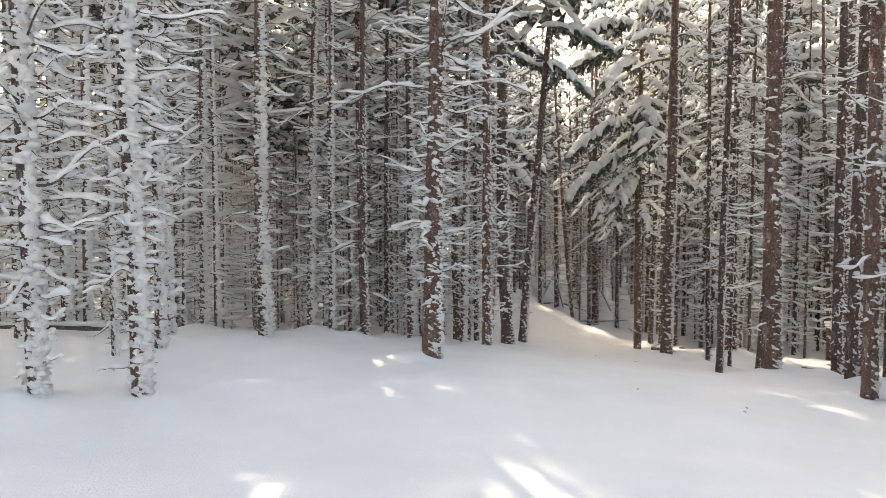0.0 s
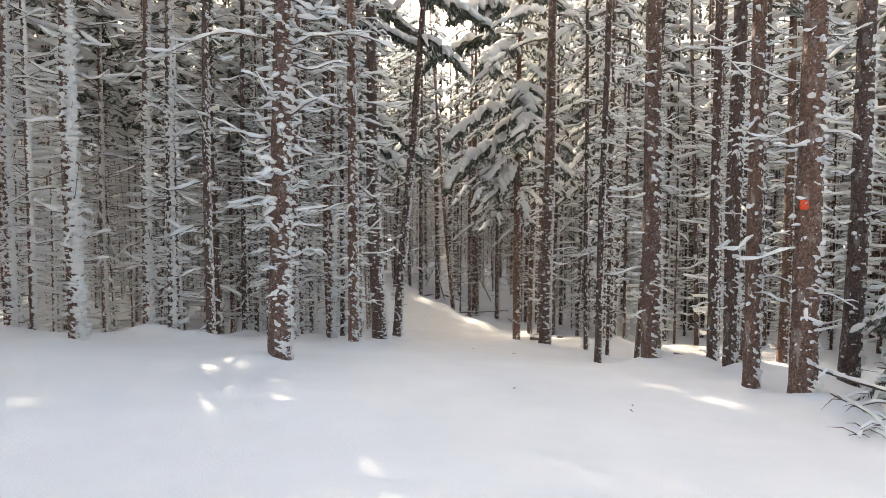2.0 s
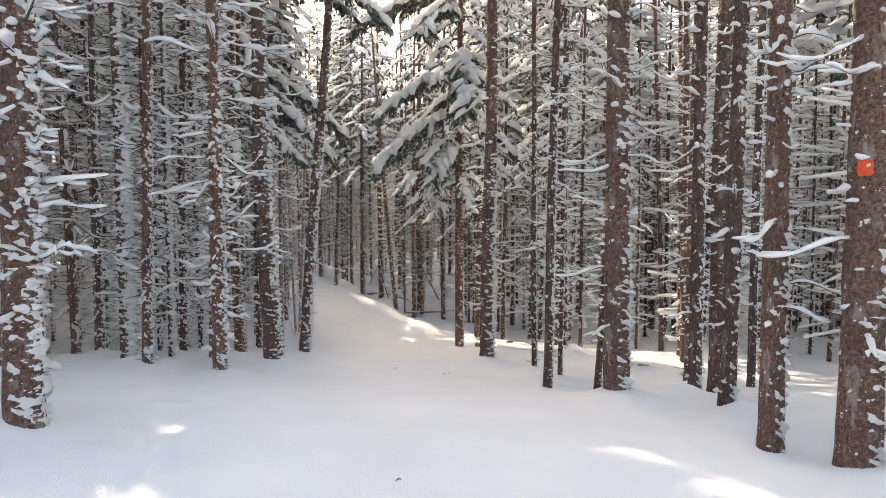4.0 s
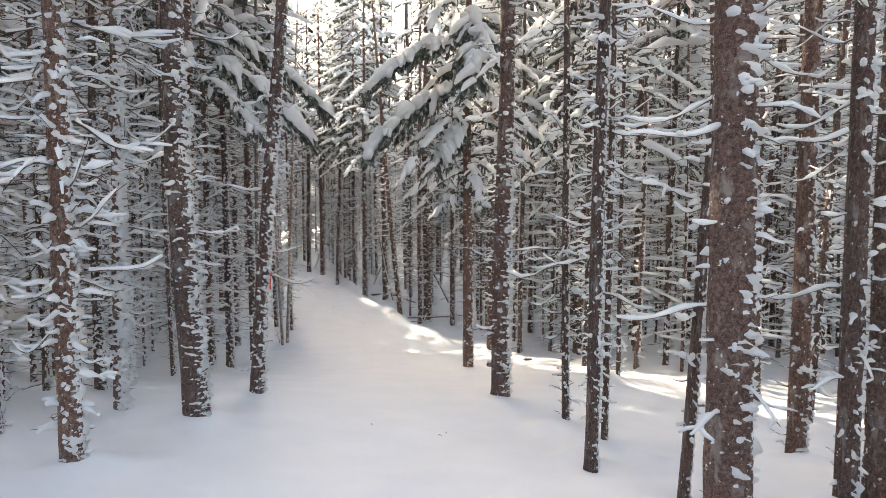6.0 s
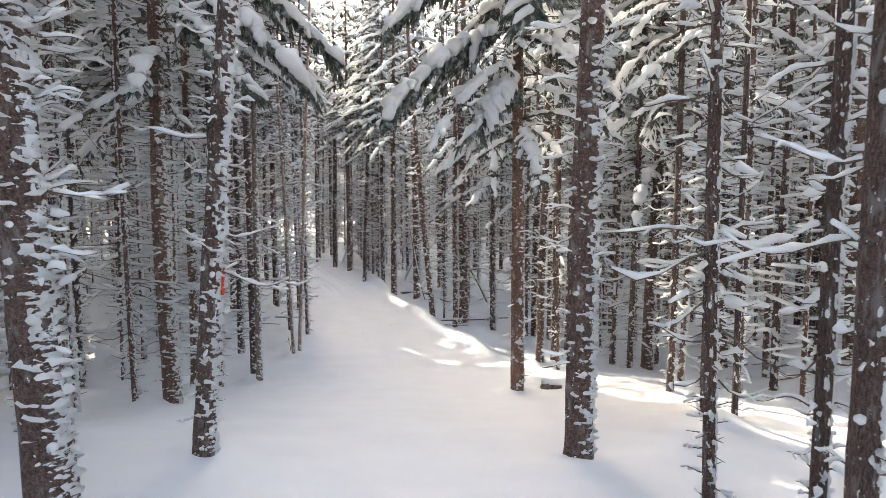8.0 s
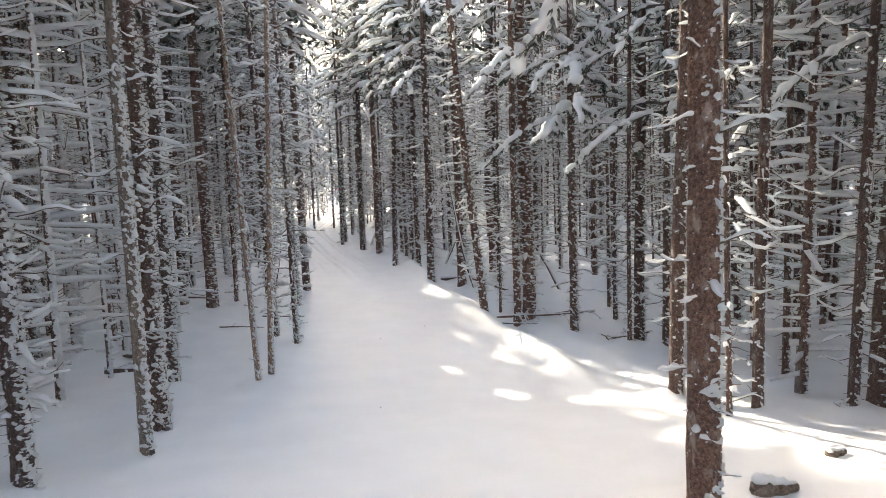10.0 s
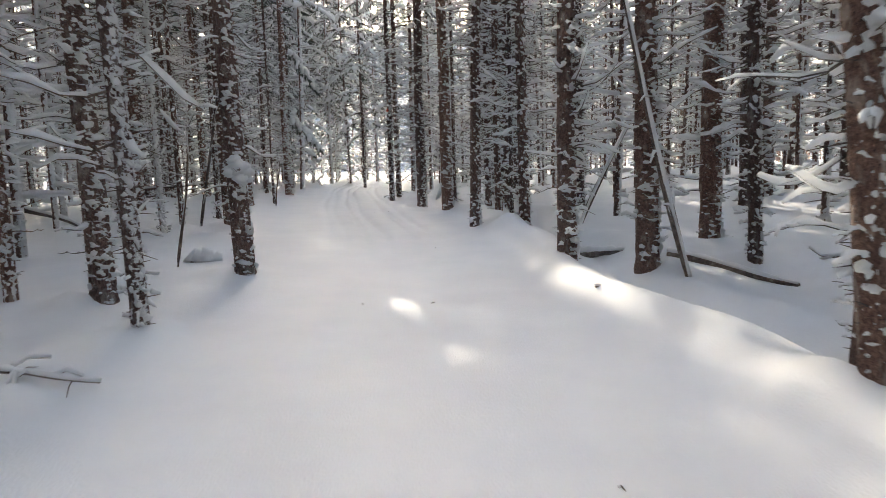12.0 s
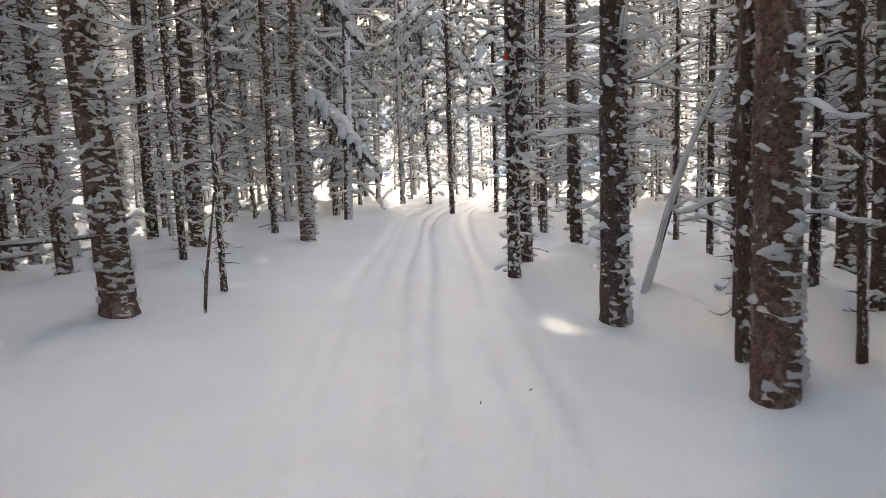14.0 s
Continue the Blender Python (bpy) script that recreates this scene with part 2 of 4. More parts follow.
def relief(x, y):
    """The beaten trail, its berm, the ski grooves and small unevenness, on top of the lie of the land."""
    side = x - spline(LAND_Y, TRAIL_X, y)
    fresh = np.clip((y - 39) / 6, 0.02, 1)
    z = -0.05 / (1 + np.exp((np.abs(side) - 1.9) * 4)) * np.clip((y - 4) / 10, 0, 1)
    berm = x - spline(RIDGE_Y, RIDGE_X, y) - 0.12 * np.sin(1.3 * y)
    there = np.clip((y - 27) / 3, 0, 1) * np.clip((55 - y) / 5, 0, 1)
    z = z + there * (0.22 * np.exp(-((berm / 0.3) ** 2)) - 0.2 * np.exp(-(((berm - 0.75) / 0.4) ** 2)) + 0.05 * np.exp(-(((berm - 1.4) / 0.3) ** 2)))
    track = x - spline(TRACK_Y, TRACK_X, y)
    for at, deep in ((-0.15, 0.105), (0.15, 0.105), (-0.8, 0.035), (-0.55, 0.03), (0.75, 0.045), (1.05, 0.045)):
        z = z - deep * fresh * np.exp(-(((track - at - 0.04 * np.sin(y * 0.6 + 9 * at)) / 0.065) ** 2))
    z = z + 0.010 * np.sin(5.1 * x + 1.7 * np.sin(1.1 * y)) * np.sin(3.7 * y + 1.3 * np.sin(0.9 * x)) * np.clip((np.abs(side) - 1.4), 0, 1)
    return z


# ---- spruce trees ----
def trunk_axis(rng, height=18.0, steps=33):
    """Offsets of a trunk of unit diameter and its radius, from the ground up."""
    z = np.linspace(-0.25, height, steps)
    f1, f2, a1, a2 = rng.uniform(0.3, 0.6), rng.uniform(0.8, 1.3), rng.uniform(0, 6.3), rng.uniform(0, 6.3)
    x = 0.12 * (np.sin(f1 * z + a1) - math.sin(a1)) + 0.04 * (np.sin(f2 * z + a2) - math.sin(a2))
    y = 0.12 * (np.cos(f1 * z + a2) - math.cos(a2)) + 0.04 * (np.cos(f2 * z + a1) - math.cos(a1))
    r = 0.5 * np.clip(1 - z / (height + 0.6), 0.02, 1) ** 0.75 * (1 + 0.05 * np.exp(-np.clip(z, 0, 9) / 0.2))
    return z, x, y, r


def make_trunk(seed, sides=14, step=0.22):
    rng = random.Random(seed)
    z, x, y, r = trunk_axis(rng)
    off = Vector((seed * 5.1, 3.3, seed * 2.7))
    zz = np.concatenate([[-0.25, -0.05, 0.0, 0.06, 0.13, 0.22, 0.34], np.arange(0.5, 6.0, step), np.arange(6.0, 18.1, 1.5)])
    xx, yy, rr = (np.interp(zz, z, q) for q in (x, y, r))
    rr = rr * (1 + 0.1 * np.exp(-np.clip(zz, 0, 9) / 0.06))
    shape = Shape()
    for h, cx, cy, cr in zip(zz, xx, yy, rr):
        for k in range(sides):
            w = 2 * math.pi * k / sides
            q = cr * (1 + 0.09 * noise.noise(Vector((math.cos(w) * 1.6, math.sin(w) * 1.6, h * 3.0)) + off) + 0.07 * noise.noise(Vector((math.cos(w) * 3, math.sin(w) * 3, h * 9.0)) + off) + 0.04 * max(0, math.cos(3 * w + seed)) * math.exp(-max(h, 0) / 0.1))
            shape.v.append((cx + q * math.cos(w), cy + q * math.sin(w), h))
    for i in range(len(zz) - 1):
        for k in range(sides):
            j = (k + 1) % sides
            shape.f.append((i * sides + k, i * sides + j, (i + 1) * sides + j, (i + 1) * sides + k))
    return shape.mesh("trunk", BARK["medium"]), (z, x, y, r)


def make_trunk_snow(seed, axis, cover, thick, puffs, lump, columns=17, step=0.02, top=4.2):
    """Storm snow on one side of a trunk: a crust split into ragged ledges by the flakes of the bark, and some rounder
    puffs.
    """
    rng = random.Random(900 + seed)
    z, x, y, r = axis
    off = Vector((seed * 7.3, seed * 3.1, seed * 1.7))
    shape = Shape()
    half = radians(150)
    heights = np.arange(0.02, top, step)
    n = columns + 1
    proud = []
    for i, h in enumerate(heights):
        cx, cy, cr = (float(np.interp(h, z, q)) for q in (x, y, r))
        drift = 0.4 * noise.noise(Vector((5, 1, h * 1.1)) + off)
        for j in range(n):
            w = (2 * j / columns - 1) * half
            ledge = noise.noise(Vector((w * 1.5, 0, h * 25 + w * 0.7)) + off)
            t = 1.9 * ledge + 0.9 * noise.noise(Vector((w * 3.6, 4, h * 48)) + off) + drift + cover - 1.3 * abs(w / half) ** 1.5
            proud.append(t > 0)
            q = cr + (thick * (0.35 + 1.5 * max(0.0, ledge)) * min(1.0, t * 2.2) ** 0.6 if t > 0 else max(-0.12, t * 0.6))
            a = w + WIND + rng.uniform(-0.05, 0.05)
            shape.v.append((cx + q * math.cos(a), cy + q * math.sin(a), h + rng.uniform(-0.25, 0.25) * step))
    for i in range(len(heights) - 1):
        for j in range(columns):
            k = i * n + j
            if proud[k] or proud[k + 1] or proud[k + n] or proud[k + n + 1]:
                shape.f.append((k, k + 1, k + n + 1, k + n))
    for _ in range(puffs):
        h, w = rng.uniform(0.1, 5.0), WIND + rng.gauss(0, 1.1)
        cx, cy, cr = (float(np.interp(h, z, q)) for q in (x, y, r))
        big = rng.uniform(0.5, 1.3)
        shape.blob((cx + cr * math.cos(w), cy + cr * math.sin(w), h), (lump * big, lump * big, rng.uniform(0.016, 0.032) * big), rng, 4, 7)
    used = sorted({i for f in shape.f for i in f})
    where = {old: new_index for new_index, old in enumerate(used)}
    shape.v, shape.f = [shape.v[i] for i in used], [tuple(where[i] for i in f) for f in shape.f]
    return shape.mesh("trunk_snow", CLUMP)


def limb(rng, wood, snow, start, heading, length, rise, droop, girth, load, sides, steps, twigs):
    """One dead limb that leaves the trunk, with its uneven beads of snow and its side twigs."""
    s = np.linspace(0, 1, steps)
    bend = rng.uniform(-0.35, 0.35)
    wob = rng.uniform(0, 6.28)
    turn = heading + bend * s
    out = np.cumsum(np.stack([np.cos(turn), np.sin(turn)], -1), 0)
    out = (out - out[0]) / (steps - 1) * length
    up = length * (rise * s - droop * 4 * s * (1 - s) * 0.5 + 0.07 * (np.sin(5 * s + wob) - math.sin(wob)))
    p = np.stack([start[0] + out[:, 0], start[1] + out[:, 1], start[2] + up], -1)
    keep = slice(None, None, {3: 2, 4: 3}.get(steps, 1))
    wood.tube(p[keep], girth * (1 - 0.75 * s[keep]), 3)
    if load > 0:
        q = p[(s >= rng.uniform(0.0, 0.12)) & (s <= rng.uniform(0.8, 1.3))]
        if len(q) > 1:
            r = load * np.array([rng.choice((0.5, 0.8, 1.0, 1.5)) * rng.uniform(0.8, 1.2) for _ in q])
            r[0] *= 0.8
            r[-1] *= 0.6
            snow.tube(q + np.stack([0 * r, 0 * r, r * 0.6 + girth * 0.3], -1), r, sides, flat=0.8, spin=0.4)
    for _ in range(twigs):
        u = rng.uniform(0.3, 0.95)
        i = min(int(u * (steps - 1)), steps - 2)
        at = p[i] + (p[i + 1] - p[i]) * (u * (steps - 1) - i)
        way = turn[i] + rng.choice((-1, 1)) * rng.uniform(0.5, 1.0)
        long = length * rng.uniform(0.18, 0.4)
        q = np.array([at, at + [math.cos(way) * long * 0.55, math.sin(way) * long * 0.55, long * rng.uniform(-0.15, 0.1)], at + [math.cos(way + 0.2) * long, math.sin(way + 0.2) * long, long * rng.uniform(-0.25, 0.15)]])
        wood.tube(q, girth * np.array([0.5, 0.4, 0.2]), 3)
        if load > 0:
            r = load * rng.uniform(0.5, 0.8) * np.array([0.8, 1.1, 0.6])
            snow.tube(q + np.stack([0 * r, 0 * r, r * 0.6], -1), r, max(3, sides - 1), spin=0.4)


def make_limbs(seed, low, high, gap, number, reach, load, sides=4, steps=5, twigs=1, girth=0.012, long=0.24, stub=3):
    """The dead limbs of a spruce: many short stubs with a lump of snow on each, all the way up, and here and there a long thin limb."""
    rng = random.Random(seed)
    wood, snow = Shape(), Shape()
    h = low
    while h < high:
        turn = rng.uniform(0, 6.28)
        count = rng.choice((number - 1, number, number, number + 1))
        for n in range(count):
            at = h + rng.uniform(-0.5, 0.5) * gap
            grown = np.clip((at + 0.3) / 2.2, 0.35, 1) * np.clip((high + 3.5 - at) / 4, 0.4, 1)
            heading = turn + n * 6.283 / count + rng.uniform(-0.45, 0.45)
            far = rng.random() < long
            length = reach * grown * (rng.uniform(0.4, 1.1) if far else rng.uniform(0.14, 0.36))
            foot = (0.04 * math.cos(heading), 0.04 * math.sin(heading), at)
            if far:
                limb(rng, wood, snow, foot, heading, length, rng.gauss(-0.02, 0.17), rng.uniform(-0.12, 0.3), girth * (0.55 + 0.5 * length), (load if rng.random() < 0.92 else 0) * rng.uniform(0.7, 1.25), sides, steps, twigs)
            else:
                limb(rng, wood, snow, foot, heading, length + 0.04, rng.gauss(-0.03, 0.2), 0.0, girth * 0.6, (load if rng.random() < 0.85 else 0) * rng.uniform(0.7, 1.35), sides, stub, 0)
        h += gap * rng.uniform(0.6, 1.4)
    return wood.mesh("limb_mass", TWIG), snow.mesh("limb_snow", CLUMP)


def bough(rng, green, snow, wood, start, heading, length, fall, sprays, load, steps=4):
    """One living bough: a drooping limb, fans of needles hanging on both sides of it and a thick pad of snow on top."""
    s = np.linspace(0, 1, steps)
    turn = heading + rng.uniform(-0.3, 0.3) * s
    out = np.cumsum(np.stack([np.cos(turn), np.sin(turn)], -1), 0)
    out = (out - out[0]) / (steps - 1) * length
    p = np.stack([start[0] + out[:, 0], start[1] + out[:, 1], start[2] + length * (0.12 * s - fall * s**1.7)], -1)
    if wood:
        wood.tube(p[[0, -1]], (0.02, 0.004), 3)
    for n in range(sprays):
        u = (n + rng.random()) / sprays * 0.9 + 0.1
        i = min(int(u * (steps - 1)), steps - 2)
        at = p[i] + (p[i + 1] - p[i]) * (u * (steps - 1) - i)
        way = turn[i] + rng.choice((-1, 1)) * rng.uniform(0.35, 1.3)
        long = length * rng.uniform(0.14, 0.3) * (1.15 - 0.5 * u) * (1.5 if sprays < 20 else 0.75)
        tip = at + np.array([math.cos(way) * long, math.sin(way) * long, -long * rng.uniform(0.25, 1.0)])
        across = np.array([-math.sin(way), math.cos(way), 0]) * long * rng.uniform(0.14, 0.26) * (1.5 if sprays < 20 else 0.8)
        hang = np.array([0, 0, -long * rng.uniform(0.12, 0.3)])
        k = len(green.v)
        mid = at * 0.45 + tip * 0.55
        green.v += [at.tolist(), (mid + across + hang).tolist(), tip.tolist(), (mid - across + hang).tolist()]
        green.f += [(k, k + 1, k + 2), (k, k + 2, k + 3)]
    if load > 0:
        r = load * np.array([0.35] + [rng.uniform(0.7, 1.25) for _ in range(steps - 2)] + [0.6])
        snow.tube(p + np.stack([0 * r, 0 * r, 0.5 * r], -1), r, 4, flat=0.35, spin=0.3)


def laden_bough(rng, green, snow, wood, start, tip, girth, fingers=7, blades=60, sides=6):
    """A living bough bowed under its load: rounded lumps of snow along it and on its side twigs, frosted needles hanging below."""
    a, b = np.array(start, float), np.array(tip, float)
    long = float(np.linalg.norm(b - a))
    way = (b - a) / long
    across = np.array([-way[1], way[0], 0.0])
    across /= np.linalg.norm(across) + 1e-9
    sway = rng.uniform(-0.08, 0.08) * long
    along = lambda u: a + (b - a) * u + np.array([0, 0, 0.14 * long * 4 * u * (1 - u) * (1 - 0.35 * u)]) + across * sway * math.sin(3 * u)  # noqa: E731
    wood.tube([along(u) for u in np.linspace(0, 1, 7)], 0.028 * (1 - 0.75 * np.linspace(0, 1, 7)) * min(1.3, long / 1.6), 4)

    def hang(at, push, size):
        for _ in range(2):
            out = across * push * rng.uniform(0.2, 1.0) + way * rng.uniform(-0.1, 0.7) + np.array([0, 0, -rng.uniform(0.5, 1.5)])
            out = out / np.linalg.norm(out) * size * rng.uniform(0.6, 1.3)
            flat = np.cross(out, (rng.uniform(-1, 1), rng.uniform(-1, 1), 0.2))
            flat = flat / (np.linalg.norm(flat) + 1e-9) * size * rng.uniform(0.07, 0.13)
            k = len(green.v)
            green.v += [(at - flat * 0.4).tolist(), (at + flat * 0.4).tolist(), (at + out * 0.6 + flat).tolist(), (at + out).tolist(), (at + out * 0.6 - flat).tolist()]
            green.f += [(k, k + 1, k + 2, k + 4), (k + 4, k + 2, k + 3)]

    u = rng.uniform(0.05, 0.25)
    while u < 0.93:
        stop = min(1.02, u + rng.uniform(0.12, 0.45))
        count = max(4, int((stop - u) * long / (girth * 0.6)))
        us = np.linspace(u, stop, count)
        g = girth * np.array([(0.35 + 0.6 * math.sin(math.pi * min(1, v * 0.85)) ** 0.8) * rng.uniform(0.6, 1.3) for v in us])
        g[0] *= 0.45
        g[-1] *= 0.5
        lay = np.array([along(v) + across * rng.uniform(-0.3, 0.3) * girth for v in us]) + np.stack([0 * g, 0 * g, g * 0.42], -1)
        snow.tube(lay, g * 1.1, sides + 1, flat=0.62, spin=rng.uniform(0, 1))
        u = stop + rng.uniform(0.02, 0.12)
    for n in range(fingers):
        u = 0.15 + 0.85 * (n + rng.random()) / fingers
        push = rng.choice((-1, 1))
        reach = girth * rng.uniform(1.2, 3.0) * (1.25 - 0.6 * u)
        out = across * push * rng.uniform(0.6, 1) + way * rng.uniform(0.3, 0.9)
        root = along(u)
        end = root + out * reach + np.array([0, 0, -reach * rng.uniform(0.05, 0.65)])
        bow = np.array([0, 0, 0.12 * reach])
        wood.tube([root, root * 0.5 + end * 0.5 + bow, end], (0.010, 0.008, 0.004), 3)
        if rng.random() < 0.85:
            vs = np.array((0.05, 0.25, 0.5, 0.75, 1.02))
            g = girth * rng.uniform(0.35, 0.75) * np.array((0.5, 1.0, 0.9, 0.85, 0.45)) * np.array([rng.uniform(0.55, 1.35) for _ in vs])
            snow.tube(root + (end - root) * vs[:, None] + bow * (4 * vs * (1 - vs))[:, None] + np.stack([0 * g, 0 * g, g * 0.5], -1), g, sides, flat=0.7, spin=rng.uniform(0, 1))
        for _ in range(int(blades * 0.7) // fingers):
            hang(root + (end - root) * rng.random(), push, girth * rng.uniform(0.8, 1.4))
    for _ in range(int(blades * 0.3)):
        hang(along(rng.uniform(0.2, 1.0)), rng.choice((-1, 1)), girth * rng.uniform(0.8, 1.5))


def make_laden(seed, low, high, whorls, number, reach, girth, fingers, blades):
    """The bough mass of a spruce that is green and loaded far down its trunk."""
    rng = random.Random(seed)
    green, snow, wood = Shape(), Shape(), Shape()
    for n in range(whorls):
        u = n / (whorls - 1)
        for k in range(number):
            w = 6.283 * (k + rng.uniform(-0.35, 0.35)) / number + n * 1.1
            h, l = low + (high - low) * u + rng.uniform(-0.4, 0.4), reach * (1 - 0.5 * u) * rng.uniform(0.55, 1.1)
            laden_bough(rng, green, snow, wood, (0.05 * math.cos(w), 0.05 * math.sin(w), h), (l * math.cos(w), l * math.sin(w), h - l * rng.uniform(0.2, 0.7)), girth * rng.uniform(0.7, 1.25), fingers, blades)
    return green.mesh("needles", NEEDLES, smooth=False), snow.mesh("bough_snow", CLUMP), wood.mesh("bough_mass", TWIG)


def make_crown(seed, low, high, whorls, number, reach, sprays, load, fall=0.35, steps=4):
    rng = random.Random(seed)
    green, snow, wood = Shape(), Shape(), Shape()
    for n in range(whorls):
        u = n / max(1, whorls - 1)
        h = low + (high - low) * u
        for k in range(number):
            heading = 6.283 * (k + rng.uniform(-0.3, 0.3)) / number + n * 1.1
            length = reach * (1 - 0.6 * u) * rng.uniform(0.65, 1.2)
            bough(rng, green, snow, wood, (0, 0, h + rng.uniform(-0.25, 0.25)), heading, length, fall * rng.uniform(0.7, 1.4), sprays, load * rng.uniform(0.7, 1.3) * (1 - 0.4 * u), steps)
    return green.mesh("needles", NEEDLES, smooth=False), snow.mesh("bough_snow", CLUMP), wood.mesh("bough_mass", TWIG)


TRUNKS = [make_trunk(s) for s in range(5)]
PLAIN_TRUNKS = [make_trunk(s, 8, 0.5)[0] for s in range(5)]
LEVELS = (("light", -0.22, 0.12, 22, 0.11), ("medium", -0.06, 0.16, 36, 0.13), ("heavy", 0.5, 0.26, 100, 0.32))  # level, cover, thickness, puffs, size of the puffs
TRUNK_SNOW = {level: [make_trunk_snow(10 * k + n, TRUNKS[n][1], *how) for n in range(5)] for k, (level, *how) in enumerate(LEVELS)}
THIN_SNOW = {level: [make_trunk_snow(10 * k + n, TRUNKS[n][1], cover, thick, 0, 0, 6, 0.075, 6.0) for n in range(5)] for k, (level, cover, thick, *_) in enumerate(LEVELS)}
FINE_LIMBS = [make_limbs(100 + s, 0.12, 8.0, 0.10, 4, 0.8, 0.026, sides=5, steps=6, twigs=2, stub=4) for s in range(4)]
PLAIN_LIMBS = [make_limbs(120 + s, 0.12, 7.5, 0.13, 4, 0.9, 0.029, steps=5) for s in range(6)]
SIMPLE_LIMBS = [make_limbs(130 + s, 0.15, 8.0, 0.15, 5, 0.9, 0.040, sides=3, steps=4, twigs=0, girth=0.014) for s in range(6)]
BARE_LIMBS = [make_limbs(140 + s, 0.3, 8.0, 0.17, 3, 0.7, 0.018, sides=6, steps=9, twigs=2, long=0.2, stub=5) for s in range(4)]


def make_big_limb(seed):
    rng = random.Random(seed)
    wood, snow = Shape(), Shape()
    limb(rng, wood, snow, (0, 0, 0), 0.0, 1.0, rng.uniform(-0.2, 0.16), rng.uniform(-0.1, 0.28), 0.017, rng.uniform(0.022, 0.034), 6, 13, 6)
    return wood.mesh("limb", TWIG), snow.mesh("limb_snow", CLUMP)


BIG_LIMBS = [make_big_limb(200 + s) for s in range(10)]


def hero_limb(tree, d, height, heading, length, kind=None, tilt=0.0):
    """One of the long limbs that stand out: a part of its tree, with its own snow."""
    wood, snow = BIG_LIMBS[DICE.randrange(10) if kind is None else kind]
    w = radians(heading)
    ob = part("limb", wood, tree, "", pose(0.4 * d * math.cos(w), 0.4 * d * math.sin(w), height, 0, -tilt, heading) @ Matrix.Diagonal((length, length, 0.5 + 0.5 * length, 1)))
    tagged(part("limb_snow", snow, ob, "thick white snow"), kind="stuff")


CROWNS = [make_crown(160 + s, 8.0, 17.6, 14, 5, 1.35, 3, 0.2) for s in range(3)]
LADEN = [make_laden(170 + s, 5.0, 16.5, 12, 5, 2.3, 0.11, 9, 110) for s in range(3)]
OVER = [make_laden(175 + s, 7.2, 16.5, 10, 4, 2.5, 0.11, 7, 80) for s in range(2)]
LADEN_LOW = [make_laden(180 + s, 2.8, 16.5, 14, 4, 2.0, 0.11, 6, 50) for s in range(2)]
FAR_LOW = [make_laden(185 + s, 0.9, 14.5, 15, 4, 1.7, 0.12, 2, 24) for s in range(3)]
DICE = random.Random(5)
SUNWARD = Vector((-math.sin(radians(SUN_AZIMUTH)), math.cos(radians(SUN_AZIMUTH)), 0))
# where the sun comes through gaps of the canopy onto the snow: x, y, half width, half length along the light
SPOTS_NEAR = ((-1.47, 8.32, 0.13, 0.12), (-0.6, 8.3, 0.14, 0.15), (-0.35, 8.8, 0.1, 0.12), (-0.1, 6.75, 0.13, 0.2), (1.22, 8.79, 0.07, 0.25), (2.53, 5.97, 0.05, 0.22), (1.98, 5.14, 0.05, 0.25), (0.73, 4.03, 0.14, 0.25), (1.92, 7.7, 0.05, 0.15), (0.93, 13.3, 0.09, 0.14), (9.46, 21.48, 0.12, 0.35), (9.62, 17.13, 0.15, 0.55))
SPOTS_DIP = ((4.65, 30.0, 0.1, 0.95), (6.72, 28.9, 0.13, 0.5), (8.38, 28.7, 0.14, 0.75), (8.28, 26.5, 0.09, 0.3), (9.08, 26.26, 0.14, 0.4), (9.5, 27.8, 0.08, 0.2), (9.98, 27.8, 0.08, 0.2), (9.84, 30.1, 0.07, 0.4), (4.01, 27.2, 0.05, 0.2))
SPOTS_EDGE = ((7.57, 36.3, 0.09, 1.0), (7.97, 34.3, 0.1, 1.0), (8.2, 32.4, 0.12, 0.9), (8.47, 30.84, 0.1, 0.8), (8.05, 36.0, 0.07, 1.2), (8.4, 34.2, 0.07, 0.9), (7.01, 38.63, 0.05, 0.7), (7.25, 37.1, 0.05, 0.6), (8.2, 39.0, 0.09, 0.8), (7.83, 43.24, 0.13, 0.5), (8.32, 42.3, 0.09, 0.6), (8.05, 41.5, 0.06, 0.5), (3.9, 41.7, 0.06, 0.2), (4.96, 38.0, 0.05, 0.3), (3.79, 42.0, 0.08, 0.25), (1.29, 61.1, 0.12, 0.5), (3.36, 59.0, 0.12, 0.6), (0.43, 53.07, 0.1, 0.3))
SPOTS = np.concatenate([np.array(SPOTS_NEAR) * (1, 1, 1.15, 1.2), np.array(SPOTS_DIP) * (1, 1, 0.6, 0.75), np.array(SPOTS_EDGE) * (1, 1, 0.8, 0.8)])
SPOT_Z = ground(SPOTS[:, 0], SPOTS[:, 1])
SUN_XY = np.array(SUNWARD[:2])
SUN_SIDE = np.array((SUN_XY[1], -SUN_XY[0]))
BRIGHT_TOPS = ((8.0, 23.0), (12.5, 23.5))  # crowns that stand in the sun


def spots_before(x, y, wide):
    """The sun spots whose light passes within so many metres of a tree at this place."""
    d = np.array((x, y)) - SPOTS[:, :2]
    along, across = d @ SUN_XY, np.abs(d @ SUN_SIDE)
    return np.nonzero((along > -wide) & (along < 38) & (across < wide + SPOTS[:, 2]))[0]


